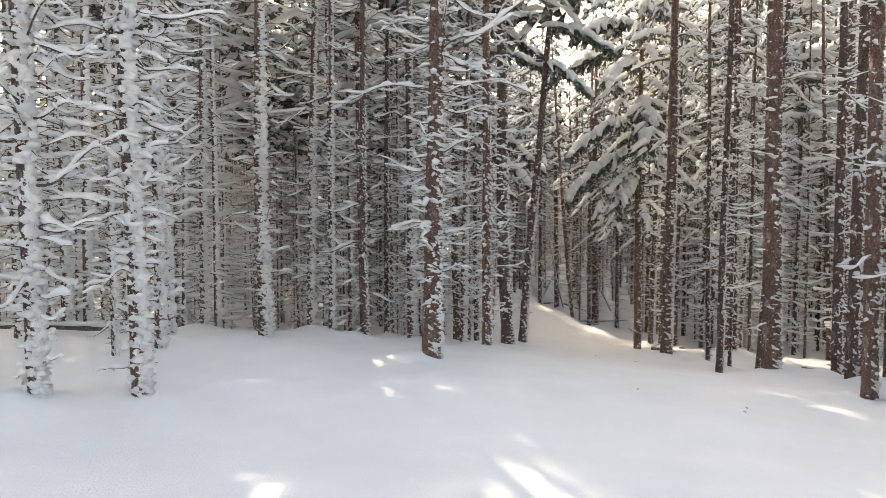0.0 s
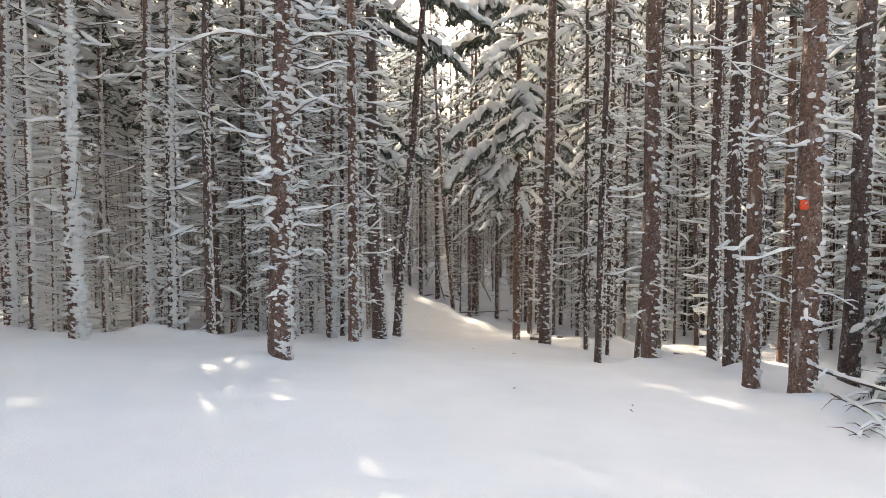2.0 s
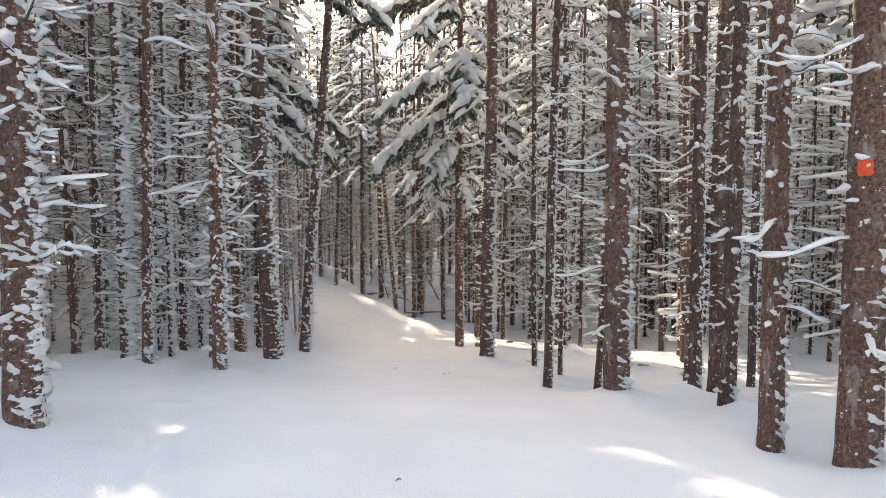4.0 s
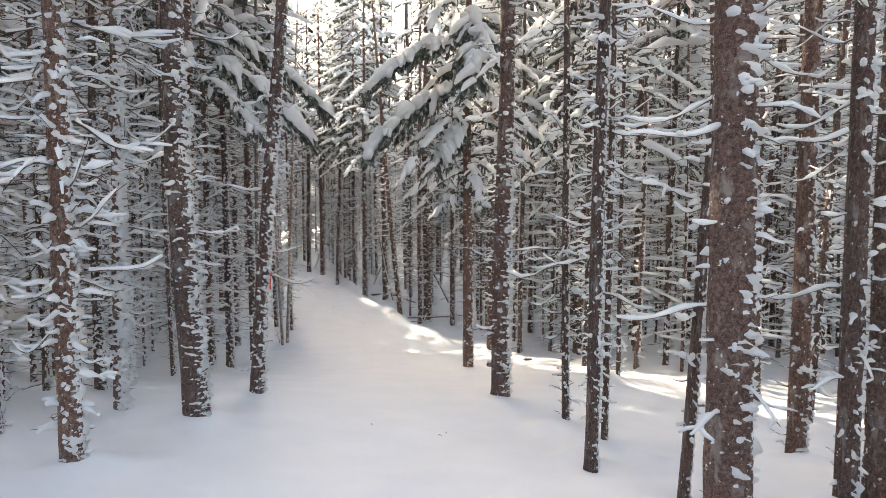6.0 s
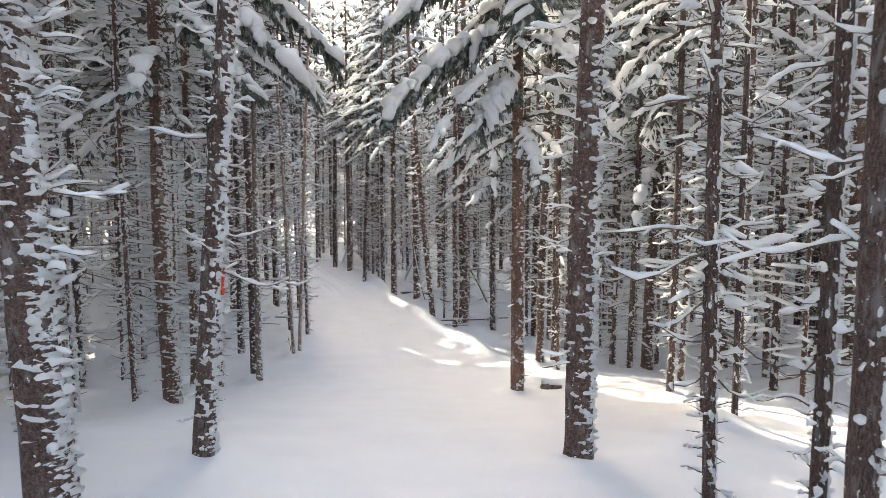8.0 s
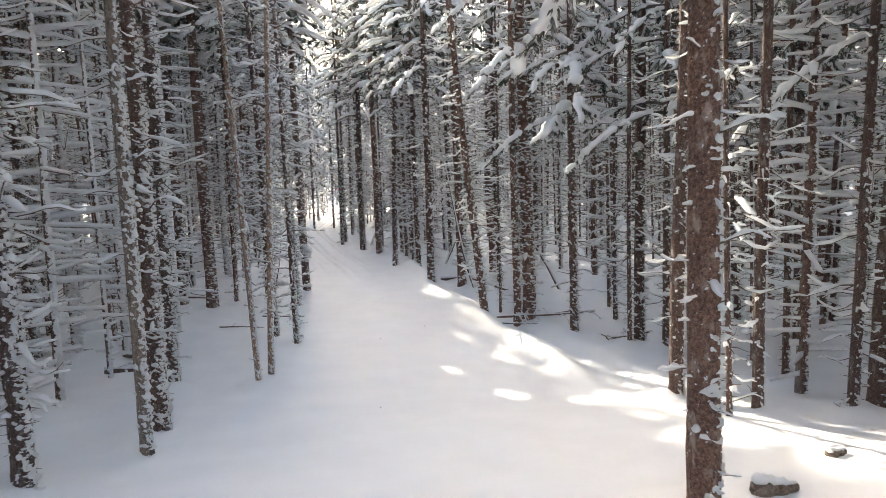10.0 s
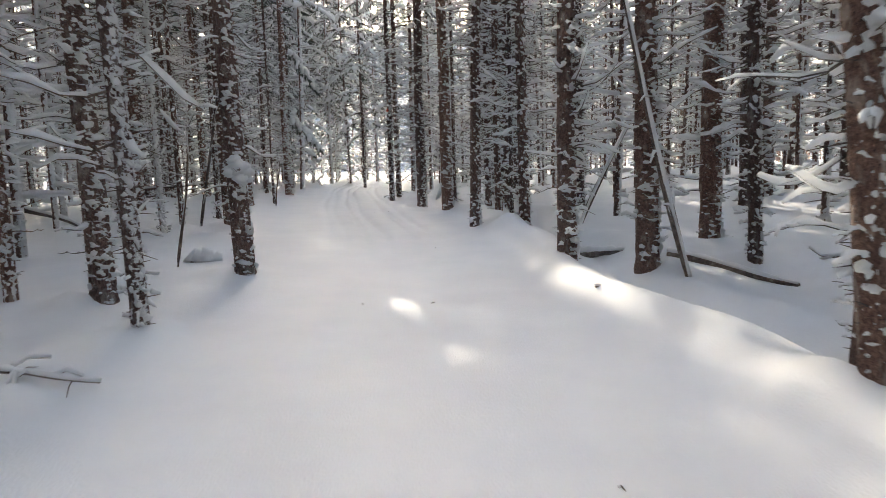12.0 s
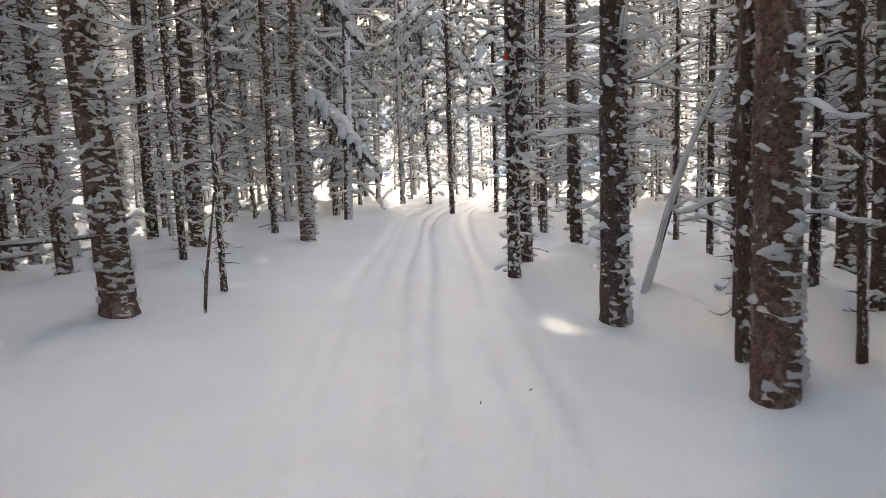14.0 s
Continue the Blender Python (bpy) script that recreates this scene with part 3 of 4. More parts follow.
def in_light(points, chosen, spare=0.1):
    """Which of the points stand in the light of the chosen spots."""
    lit = np.zeros(len(points), bool)
    for k in chosen:
        x, y, a, b = SPOTS[k]
        up = points[:, 2] - SPOT_Z[k]
        d = points[:, :2] - (x, y) - (up / math.tan(radians(SUN_ELEVATION)))[:, None] * SUN_XY
        lit |= (((d @ SUN_SIDE) / (a + spare)) ** 2 + ((d @ SUN_XY) / (b + 2 * spare)) ** 2 < 1) & (up > 4.5)
    return lit


def in_gap(x, y):
    """Whether a crown at this place would stand between the sun and one of the sunlit crowns."""
    for gx, gy in BRIGHT_TOPS:
        d = Vector((x - gx, y - gy, 0))
        if 2.5 < d.dot(SUNWARD) < 13 and d.cross(SUNWARD).length < 0.7:
            return True
    return False


def over_trail(x, y):
    """Whether the crown of a tree at this place shades the open snow of the trail."""
    for up in (9.0, 11.0, 13.0, 15.0, 17.0):
        gx, gy = np.array((x, y)) - SUN_XY * up / math.tan(radians(SUN_ELEVATION))
        if -4 < gy < 64 and abs(gx - float(spline(LAND_Y, TRAIL_X, gy)) - 0.5) < 4.0:
            return True
    return False


def in_beam(x, y):
    """Whether a trunk at this place would stand in the middle of the light of a sun spot."""
    d = np.array((x, y)) - SPOTS[:, :2]
    along, across = d @ SUN_XY, np.abs(d @ SUN_SIDE)
    return bool(np.any((along > 0) & (along < 32) & (across < 0.6 * SPOTS[:, 2] + 0.07)))


def let_sun_through():
    """Opens the gaps of the canopy: takes away the sprays and limbs that would hang in the light of the sun spots."""
    for tree in [o for o in scene.objects if o.name.startswith("spruce_tree")]:
        chosen = spots_before(tree.location.x, tree.location.y, 3.0)
        if not len(chosen):
            continue
        for child in tree.children_recursive:
            if not child.name.startswith(("bough", "needles", "limb")):
                continue
            m = tree.matrix_basis @ (child.parent.matrix_basis if child.parent != tree else Matrix()) @ child.matrix_basis
            mesh = child.data
            v = np.empty(len(mesh.vertices) * 3)
            mesh.vertices.foreach_get("co", v)
            v = v.reshape(-1, 3)
            a = np.array(m)
            lit = in_light(v @ a[:3, :3].T + a[:3, 3], chosen, 0.02)
            if not lit.any():
                continue
            corners, starts = np.empty(len(mesh.loops), int), np.empty(len(mesh.polygons), int)
            mesh.loops.foreach_get("vertex_index", corners)
            mesh.polygons.foreach_get("loop_start", starts)
            bad = np.add.reduceat(lit[corners].astype(int), starts) > 0
            faces = [f.tolist() for f, b in zip(np.split(corners, starts[1:]), bad) if not b]
            if not faces:
                continue
            used, where = np.unique(np.concatenate(faces), return_inverse=True)
            sizes = np.cumsum([len(f) for f in faces])[:-1]
            less = bpy.data.meshes.new(mesh.name)
            less.from_pydata(v[used].tolist(), [], [f.tolist() for f in np.split(where, sizes)])
            less.materials.append(mesh.materials[0])
            less.polygons.foreach_set("use_smooth", [mesh.polygons[0].use_smooth] * len(less.polygons))
            child.data = less


def spruce(x, y, d, snow="medium", limbs="plain", lean=(0.0, 0.0), crown="high", label="", near=True, pale=False):
    """A tall spruce, d metres thick at the foot. lean: degrees by which it tips towards +x and +y."""
    tree = tagged(new("spruce_tree"), label or TREE_LABELS[snow, limbs], "tree", "spruces of the forest")
    tree.matrix_basis = Matrix.Translation((x, y, float(ground(x, y)))) @ pose(0, 0, 0, -lean[1], lean[0], 0)
    n = DICE.randrange(5)
    girth = pose(0, 0, 0, 0, 0, -25 * min(1, max(0, (y - 22) / 12))) @ Matrix.Diagonal((d, d, 1, 1))  # lower down the storm came more from the front
    trunk = part("trunk", TRUNKS[n][0] if near else PLAIN_TRUNKS[n], tree, "", girth)
    trunk.material_slots[0].link = "OBJECT"
    trunk.material_slots[0].material = PALE if pale else BARK[snow]
    part("trunk_snow", (TRUNK_SNOW if near else THIN_SNOW)[snow][n], tree, "clinging white storm snow", girth)["kind"] = "stuff"
    pick = DICE.choice({"fine": FINE_LIMBS, "plain": PLAIN_LIMBS if near else SIMPLE_LIMBS, "bare": BARE_LIMBS}[limbs])
    size = 0.7 + 1.2 * min(d, 0.3)
    turn = pose(0, 0, DICE.uniform(-0.25, 0.25) + 1.2 * pale, 0, 0, DICE.uniform(0, 360)) @ Matrix.Diagonal((size, size, 1, 1))
    tagged(part("limb_mass", pick[0], tree, "thin grey dead limbs", turn), kind="stuff")
    tagged(part("limb_snow", pick[1], tree, "thick white snow on the limbs", turn), kind="stuff")
    if limbs == "fine":
        low = 0.9 if y < 16 else 2.3
        for n in range(14):
            hero_limb(tree, d, low + 0.4 * n + DICE.uniform(-0.2, 0.2), DICE.uniform(0, 360), DICE.uniform(0.3, 0.95) * (0.5 + 0.5 * min(1, n / 6)), None, DICE.uniform(-9, 9))
    if crown == "high" and DICE.random() < 0.65 and not over_trail(x, y):
        crown = "broken"  # left off at random where it shades no trail, to let in skylight
    if crown.startswith("laden") or (crown != "broken" and not in_gap(x, y)):
        top = DICE.choice({"laden": LADEN, "laden high": OVER, "laden low": LADEN_LOW, "to the ground": FAR_LOW}.get(crown, CROWNS))
        turn = pose(0, 0, DICE.uniform(-0.6, 0.6), 0, 0, DICE.uniform(0, 360))
        tagged(part("bough_mass", top[2], tree, "", turn), kind="stuff")
        tagged(part("needles", top[0], tree, "dark green needles", turn), kind="stuff")
        tagged(part("bough_snow", top[1], tree, "thick white snow on the boughs", turn), kind="stuff")
    return tree


TREE_LABELS = {}
for one, a in (("light", "specks of snow on its bark"), ("medium", "snow plastered down one side"), ("heavy", "trunk white with clinging snow")):
    for two, b in (("fine", "snow-laden dead limbs"), ("plain", "snowy dead limbs"), ("bare", "few limbs")):
        TREE_LABELS[one, two] = f"tall brown spruce, {b}, {a}"

# ---- the trees along the trail ----
PLANTED = []


def plant(x, y, d, *rest, **more):
    PLANTED.append((x, y))
    return spruce(x, y, 1.1 * d, *rest, **more)


plant(-3.18, 5.60, 0.14, "heavy", "fine", lean=(-0.5, 0))
plant(-2.50, 6.03, 0.15, "heavy", "fine", lean=(-1.0, -0.8))
plant(5.77, 7.17, 0.26, "medium", "bare", lean=(0.4, -0.6))
plant(-3.38, 7.50, 0.07, "heavy", "plain")
plant(5.61, 7.79, 0.17, "medium", "bare")
plant(7.01, 7.83, 0.22, "medium", "bare")
plant(-3.07, 8.01, 0.12, "heavy", "fine")
plant(-5.20, 8.89, 0.16, "heavy", "plain")
plant(0.22, 8.91, 0.24, "medium", "fine", lean=(1.4, 0))
plant(6.20, 8.99, 0.15, "medium", "bare", lean=(0.1, -1.2))
plant(-5.23, 10.08, 0.14, "heavy", "plain", lean=(0.7, -0.8))
plant(5.72, 10.20, 0.27, "medium", "bare")
plant(7.00, 10.51, 0.15, "medium", "bare")
plant(7.39, 10.57, 0.23, "medium", "bare")
plant(-2.40, 10.60, 0.19, "heavy", "plain")
plant(8.00, 10.69, 0.10, "medium", "bare", lean=(0.4, 0.5))
plant(5.81, 10.79, 0.08, "medium", "bare", lean=(3.5, 0))
plant(8.20, 11.66, 0.09, "medium", "bare")
plant(-0.91, 12.08, 0.12, "medium", "plain")
plant(5.90, 12.36, 0.12, "medium", "bare", lean=(0.9, 0))
plant(1.38, 12.40, 0.17, "medium", "fine")
plant(8.43, 12.48, 0.19, "medium", "bare")
plant(-1.60, 12.77, 0.12, "heavy", "plain")
plant(6.20, 12.90, 0.08, "medium", "bare")
plant(-2.05, 13.12, 0.15, "heavy", "plain", lean=(1.5, -1.8))
plant(6.58, 13.33, 0.07, "medium", "bare")
plant(-4.24, 13.42, 0.15, "heavy", "plain", lean=(0.6, -1.0))
plant(0.33, 13.81, 0.14, "medium", "plain", lean=(1.7, -2.2))
plant(11.40, 14.16, 0.21, "light", "plain")
plant(6.60, 14.37, 0.09, "medium", "plain", lean=(-0.4, 1.5))
plant(-0.04, 14.55, 0.20, "heavy", "plain", lean=(-0.2, -0.2))
plant(10.63, 14.55, 0.10, "medium", "plain", lean=(1.9, -1.7))
plant(2.10, 14.55, 0.27, "medium", "bare", lean=(-1.3, 0))
plant(1.15, 15.30, 0.15, "heavy", "plain", lean=(1.1, 0.6))
plant(13.07, 15.46, 0.09, "light", "plain", lean=(-1.0, 0.7))
plant(-0.66, 15.79, 0.12, "medium", "plain", lean=(0.5, -0.6))
plant(0.42, 16.01, 0.11, "heavy", "plain")
plant(11.09, 16.20, 0.17, "medium", "plain", lean=(-1.3, -0.2))
plant(-0.39, 16.25, 0.07, "heavy", "plain")
plant(2.72, 16.35, 0.19, "medium", "bare", lean=(4.2, 0))
plant(6.43, 16.36, 0.27, "medium", "bare", crown="laden high")
plant(-0.05, 16.66, 0.08, "medium", "plain")
plant(0.52, 17.13, 0.15, "medium", "fine", lean=(1.1, -0.2))
plant(0.82, 17.54, 0.15, "heavy", "fine", lean=(-1.0, 0.6))
plant(9.43, 17.95, 0.08, "light", "plain")
plant(9.00, 17.97, 0.16, "medium", "plain", lean=(-0.7, -0.7), crown="laden high")
plant(0.33, 20.58, 0.08, "heavy", "plain", lean=(-0.4, -1.4))
plant(10.33, 21.06, 0.13, "medium", "plain", lean=(-1.0, -2.1), crown="laden")
plant(0.95, 21.37, 0.09, "medium", "plain", lean=(-0.7, -0.4))
plant(1.49, 21.56, 0.27, "medium", "plain", lean=(-0.8, 0.9), crown="laden")
plant(7.60, 21.85, 0.23, "light", "bare", lean=(0.0, -0.2), crown="laden")
plant(1.97, 23.51, 0.18, "medium", "fine")
plant(1.52, 23.69, 0.19, "medium", "bare", lean=(0.2, -0.6))
plant(18.42, 24.03, 0.16, "medium", "plain", lean=(-0.1, -0.4))
plant(2.67, 24.68, 0.13, "medium", "bare", lean=(0.5, -0.8), pale=True, label="slender pale-barked tree, patches of clinging snow on its trunk")
plant(9.63, 24.82, 0.07, "light", "plain", lean=(-0.7, 1.1))
plant(14.17, 24.95, 0.26, "light", "plain", lean=(0.1, 0.5), crown="laden")
plant(11.77, 25.31, 0.14, "medium", "plain", lean=(0.6, -1.6))
plant(12.40, 25.57, 0.28, "medium", "plain", lean=(0.5, -1.2), crown="laden")
plant(18.60, 25.60, 0.25, "light", "plain", lean=(0.5, 0.5))
plant(2.51, 25.83, 0.20, "medium", "plain", lean=(-0.5, 0.8))
plant(9.77, 26.48, 0.20, "light", "bare", lean=(0.5, -0.3), crown="laden high")
plant(10.45, 27.10, 0.22, "light", "bare")
plant(10.85, 30.60, 0.09, "light", "plain")
plant(10.33, 25.29, 0.14, "light", "bare")
plant(-1.89, 26.79, 0.18, "medium", "plain")
plant(18.70, 27.10, 0.25, "light", "plain")
plant(12.56, 27.84, 0.12, "medium", "plain")
plant(3.35, 28.40, 0.09, "medium", "bare", lean=(-2.3, 0), pale=True, label="slender pale-barked tree, patches of clinging snow on its trunk")
plant(1.96, 28.55, 0.18, "medium", "plain")
plant(3.50, 28.80, 0.10, "medium", "bare", lean=(2.5, 0), pale=True, label="slender pale-barked tree, patches of clinging snow on its trunk")
plant(18.74, 28.82, 0.29, "light", "plain")
plant(14.49, 30.16, 0.19, "medium", "plain", lean=(0.0, 0.3), crown="laden")
plant(11.49, 30.21, 0.15, "medium", "plain", lean=(0.1, -0.3), crown="laden")
plant(17.65, 30.79, 0.25, "light", "plain")
plant(14.06, 30.91, 0.24, "light", "plain")
plant(11.32, 31.15, 0.22, "light", "plain")
plant(21.79, 31.24, 0.27, "medium", "plain")
plant(3.74, 31.32, 0.11, "medium", "fine", lean=(-0.6, -0.9))
plant(-1.54, 31.61, 0.19, "medium", "plain")
plant(-0.75, 31.62, 0.17, "heavy", "plain", lean=(-0.0, 1.8))
plant(10.11, 32.04, 0.19, "medium", "plain", crown="laden")
plant(3.21, 32.22, 0.15, "medium", "fine", lean=(-1.6, -0.4))
plant(11.47, 32.88, 0.11, "medium", "plain")
plant(9.10, 33.48, 0.18, "light", "fine", crown="laden high")
plant(17.62, 33.49, 0.18, "light", "plain", lean=(-1.2, -1.3))
plant(9.42, 33.54, 0.32, "light", "fine", lean=(-0.1, 1.1))
plant(8.30, 33.70, 0.19, "light", "fine", lean=(-5, 0))
plant(14.74, 34.53, 0.13, "light", "plain")
plant(9.00, 35.00, 0.07, "light", "plain", lean=(0.3, 0.3))
plant(16.15, 35.39, 0.25, "light", "plain")
plant(3.45, 35.42, 0.13, "medium", "plain", lean=(-0.8, -0.0))
plant(12.92, 36.47, 0.21, "light", "plain", lean=(-0.7, -1.0))
plant(2.57, 36.60, 0.22, "light", "fine", lean=(-0.2, 0.4), crown="laden high")
plant(1.05, 36.20, 0.30, "light", "bare")
plant(-0.82, 38.50, 0.27, "light", "plain")
plant(-0.16, 38.40, 0.12, "light", "plain")
plant(-2.13, 32.80, 0.22, "medium", "plain")
plant(-1.75, 32.76, 0.12, "medium", "plain")
plant(1.63, 36.66, 0.12, "light", "fine")
plant(10.38, 36.70, 0.18, "light", "plain", lean=(0.4, 0.8))
plant(0.10, 36.80, 0.27, "light", "plain")
plant(9.68, 37.99, 0.15, "light", "fine", lean=(-0.7, 0.8))
plant(3.51, 38.16, 0.22, "light", "bare", lean=(-0.3, -0.9))
plant(7.48, 38.30, 0.23, "light", "fine", crown="laden high")
plant(8.50, 38.34, 0.27, "light", "fine", lean=(-0.8, 0.4))
plant(9.84, 39.70, 0.28, "light", "plain")
plant(15.60, 40.65, 0.20, "light", "plain")
plant(14.46, 41.42, 0.13, "light", "plain", lean=(-0.4, 0.1))
plant(0.53, 41.51, 0.19, "heavy", "plain", crown="laden high")
plant(7.41, 41.68, 0.18, "light", "fine", crown="laden high")
plant(1.05, 41.80, 0.09, "heavy", "plain")
plant(1.15, 42.44, 0.09, "light", "plain", lean=(-0.1, -0.0))
plant(11.65, 42.48, 0.19, "light", "plain")
plant(6.59, 42.52, 0.19, "light", "fine", lean=(1.5, 1.1))
plant(13.66, 42.70, 0.18, "light", "plain", lean=(0.2, -0.4))
plant(1.91, 42.83, 0.20, "light", "fine")
plant(7.33, 42.95, 0.08, "light", "plain")
plant(12.37, 43.08, 0.20, "light", "plain")
plant(7.15, 43.60, 0.14, "light", "fine")
plant(7.47, 44.68, 0.16, "light", "fine", crown="laden high")
plant(1.09, 44.69, 0.10, "light", "plain", crown="laden high")
plant(9.15, 45.06, 0.16, "light", "fine", lean=(-0.5, 1.0))
plant(-1.12, 45.84, 0.22, "light", "plain", lean=(0.3, 0.6))
plant(7.16, 46.28, 0.15, "light", "fine")
plant(6.17, 46.82, 0.27, "light", "bare", lean=(-0.5, 0.5))
plant(6.16, 47.40, 0.12, "light", "bare", lean=(-0.5, 0.0))
plant(7.28, 48.11, 0.07, "light", "plain", lean=(-2.4, -0.0))
plant(9.67, 48.22, 0.10, "light", "plain")
plant(6.40, 48.33, 0.09, "light", "plain")
plant(8.11, 48.37, 0.15, "light", "fine")
plant(8.44, 48.52, 0.08, "light", "plain", lean=(-1.2, -1.5))
plant(0.62, 48.60, 0.31, "light", "fine", lean=(-1.5, 0), crown="laden high")
plant(7.83, 48.88, 0.22, "light", "plain")
plant(5.48, 49.05, 0.26, "light", "fine", crown="laden high")
plant(11.79, 49.19, 0.33, "light", "plain")
plant(7.54, 49.68, 0.10, "light", "plain", lean=(0.4, 1.1))
plant(-0.88, 49.87, 0.16, "light", "fine", lean=(-0.8, -2.1))
plant(1.00, 50.10, 0.07, "light", "plain")
plant(-2.15, 50.46, 0.13, "light", "plain")
plant(8.27, 50.61, 0.20, "light", "fine", lean=(0.0, 0.2))
plant(7.22, 51.20, 0.08, "light", "plain", lean=(0.4, 0.8))
plant(4.48, 51.30, 0.15, "light", "fine")
plant(-0.40, 51.75, 0.10, "light", "plain", crown="laden high")
plant(4.65, 52.37, 0.16, "light", "plain", crown="laden high")
plant(7.27, 52.45, 0.09, "light", "plain")
plant(-4.17, 53.32, 0.22, "light", "plain")
plant(-1.21, 53.76, 0.26, "light", "plain")
plant(5.48, 53.79, 0.19, "light", "plain", lean=(-0.2, -2.3))
plant(-2.69, 54.82, 0.20, "light", "plain", lean=(0.1, 1.4))
plant(0.33, 55.28, 0.28, "medium", "plain", crown="laden high")
plant(5.01, 56.08, 0.14, "light", "plain", lean=(0.3, 0.6), crown="laden high")
plant(-0.82, 56.48, 0.14, "light", "plain")
plant(-3.22, 59.37, 0.18, "light", "plain", crown="laden low")
plant(-0.83, 61.31, 0.18, "light", "plain", crown="laden low")
plant(2.51, 61.94, 0.13, "light", "plain", lean=(-0.1, -0.4), crown="laden low")
plant(3.80, 62.16, 0.12, "light", "plain", crown="laden low")
plant(1.48, 64.72, 0.10, "light", "plain", lean=(-1.2, -0.7), crown="laden low")


# ---- the rest of the stand ----
def fill():
    rng = random.Random(11)
    taken = list(PLANTED)
    count = 0
    for _ in range(20000):
        if count >= 205:
            break
        y = rng.uniform(3, 72)
        middle = float(spline(LAND_Y, TRAIL_X, y))
        way = rng.choice((-1, 1))
        side = way * ((7.0 if way > 0 and y < 46 else 5.0) + 11 * rng.random() ** 1.3)
        x = middle + side
        if (y < 16 and (side > 0 and side < 7 or side > -5.5)) or min((x - a) ** 2 + (y - b) ** 2 for a, b in taken) < 0.75 or in_beam(x, y):
            continue
        taken.append((x, y))
        count += 1
        spruce(x, y, rng.uniform(0.08, 0.2), rng.choice(("medium", "heavy", "heavy")), "plain", (rng.gauss(0, 1.2), rng.gauss(0, 1.2)), near=False, crown="high")
    return taken


TAKEN = fill()
build_ground()


for n, (x, y, d) in enumerate(((-1.2, 63.5, 0.1), (5.6, 62.5, 0.1), (6.4, 66.0, 0.12), (-2.4, 66.5, 0.12), (0.2, 68.5, 0.1), (4.9, 70.0, 0.12), (7.6, 61.0, 0.1), (-4.6, 63.0, 0.12), (1.6, 72.5, 0.12), (3.4, 75.0, 0.12), (8.8, 65.0, 0.1), (-6.2, 67.5, 0.1), (-0.6, 75.5, 0.12), (6.2, 76.0, 0.12))):
    TAKEN.append((x, y))
    spruce(x, y, d, "heavy", "plain", crown="to the ground", label="small spruce white with snow down to the ground", near=False)


# spruces added at the trail's end to block the bright low sky
for x, y in ((-0.9, 67.3), (-2.2, 70.3), (0.4, 65.4), (-3.0, 73.5), (-1.6, 59.4), (-2.6, 63.8), (-0.2, 71.6), (2.4, 70.4)):
    TAKEN.append((x, y))
    spruce(x, y, 0.18, "heavy", "plain", crown="laden", label="tall spruce, its green boughs bowed under white snow", near=False)


def far_tree(seed, crown=True):
    """Vertices, faces and materials of one tree of the woods behind."""
    rng = random.Random(seed)
    wood, snow, green = Shape(), Shape(), Shape()
    r = rng.uniform(0.06, 0.11)
    wood.tube([(0, 0, -0.3), (0.03, 0, 4), (0, 0.03, 9), (0, 0, 18)], (r, r * 0.85, r * 0.6, 0.02), 5)
    h = 0.4
    while h < 7.5:
        for _ in range(4):
            w, l = rng.uniform(0, 6.28), (0.15 + rng.random() ** 1.5) * min(1, 0.4 + h / 3)
            at = h + rng.uniform(-0.15, 0.15)
            p = np.array([(0, 0, at), (math.cos(w) * l, math.sin(w) * l, at + l * rng.uniform(-0.22, 0.2))])
            if rng.random() < 0.45:
                wood.tube(p, (0.018, 0.009), 3)
            if rng.random() < 0.85:
                snow.tube(p + [0, 0, 0.025], np.array((0.054, 0.04)) * rng.uniform(0.6, 1.25), 3)
        h += 0.34
    for n in range(7 if crown else 0):
        for k in range(4):
            bough(rng, green, snow, None, (0, 0, 8.6 + 1.4 * n), 6.283 * k / 4 + n + rng.uniform(-0.3, 0.3), (1.45 - 0.1 * n) * rng.uniform(0.7, 1.15), 0.4, 1, 0.27, 3)
    v, f, m = [], [], []
    for n, shape in enumerate((wood, snow, green)):
        f += [tuple(i + len(v) for i in face) for face in shape.f]
        m += [n] * len(shape.f)
        v += shape.v
    return np.array(v), f, m


def outer_tree(seed):
    """The same for the trees farthest off to the sides."""
    rng = random.Random(seed)
    wood, snow = Shape(), Shape()
    r = rng.uniform(0.08, 0.13)
    wood.tube([(0, 0, -0.3), (0, 0.03, 7), (0, 0, 18)], (r, r * 0.7, 0.02), 4)
    for _ in range(26):
        w, l, at = rng.uniform(0, 6.28), rng.uniform(0.25, 0.9), rng.uniform(0.5, 9)
        snow.tube([(0, 0, at), (math.cos(w) * l, math.sin(w) * l, at + l * rng.uniform(-0.2, 0.2))], (0.055, 0.04), 3)
    for n in range(10):
        bough(rng, Shape(), snow, None, (0, 0, 6.5 + 1.1 * n), n * 2.4, (2.0 - 0.12 * n) * rng.uniform(0.7, 1.1), 0.4, 0, 0.36, 3)
    f = list(wood.f) + [tuple(i + len(wood.v) for i in face) for face in snow.f]
    return np.array(wood.v + snow.v), f, [0] * len(wood.f) + [1] * len(snow.f)


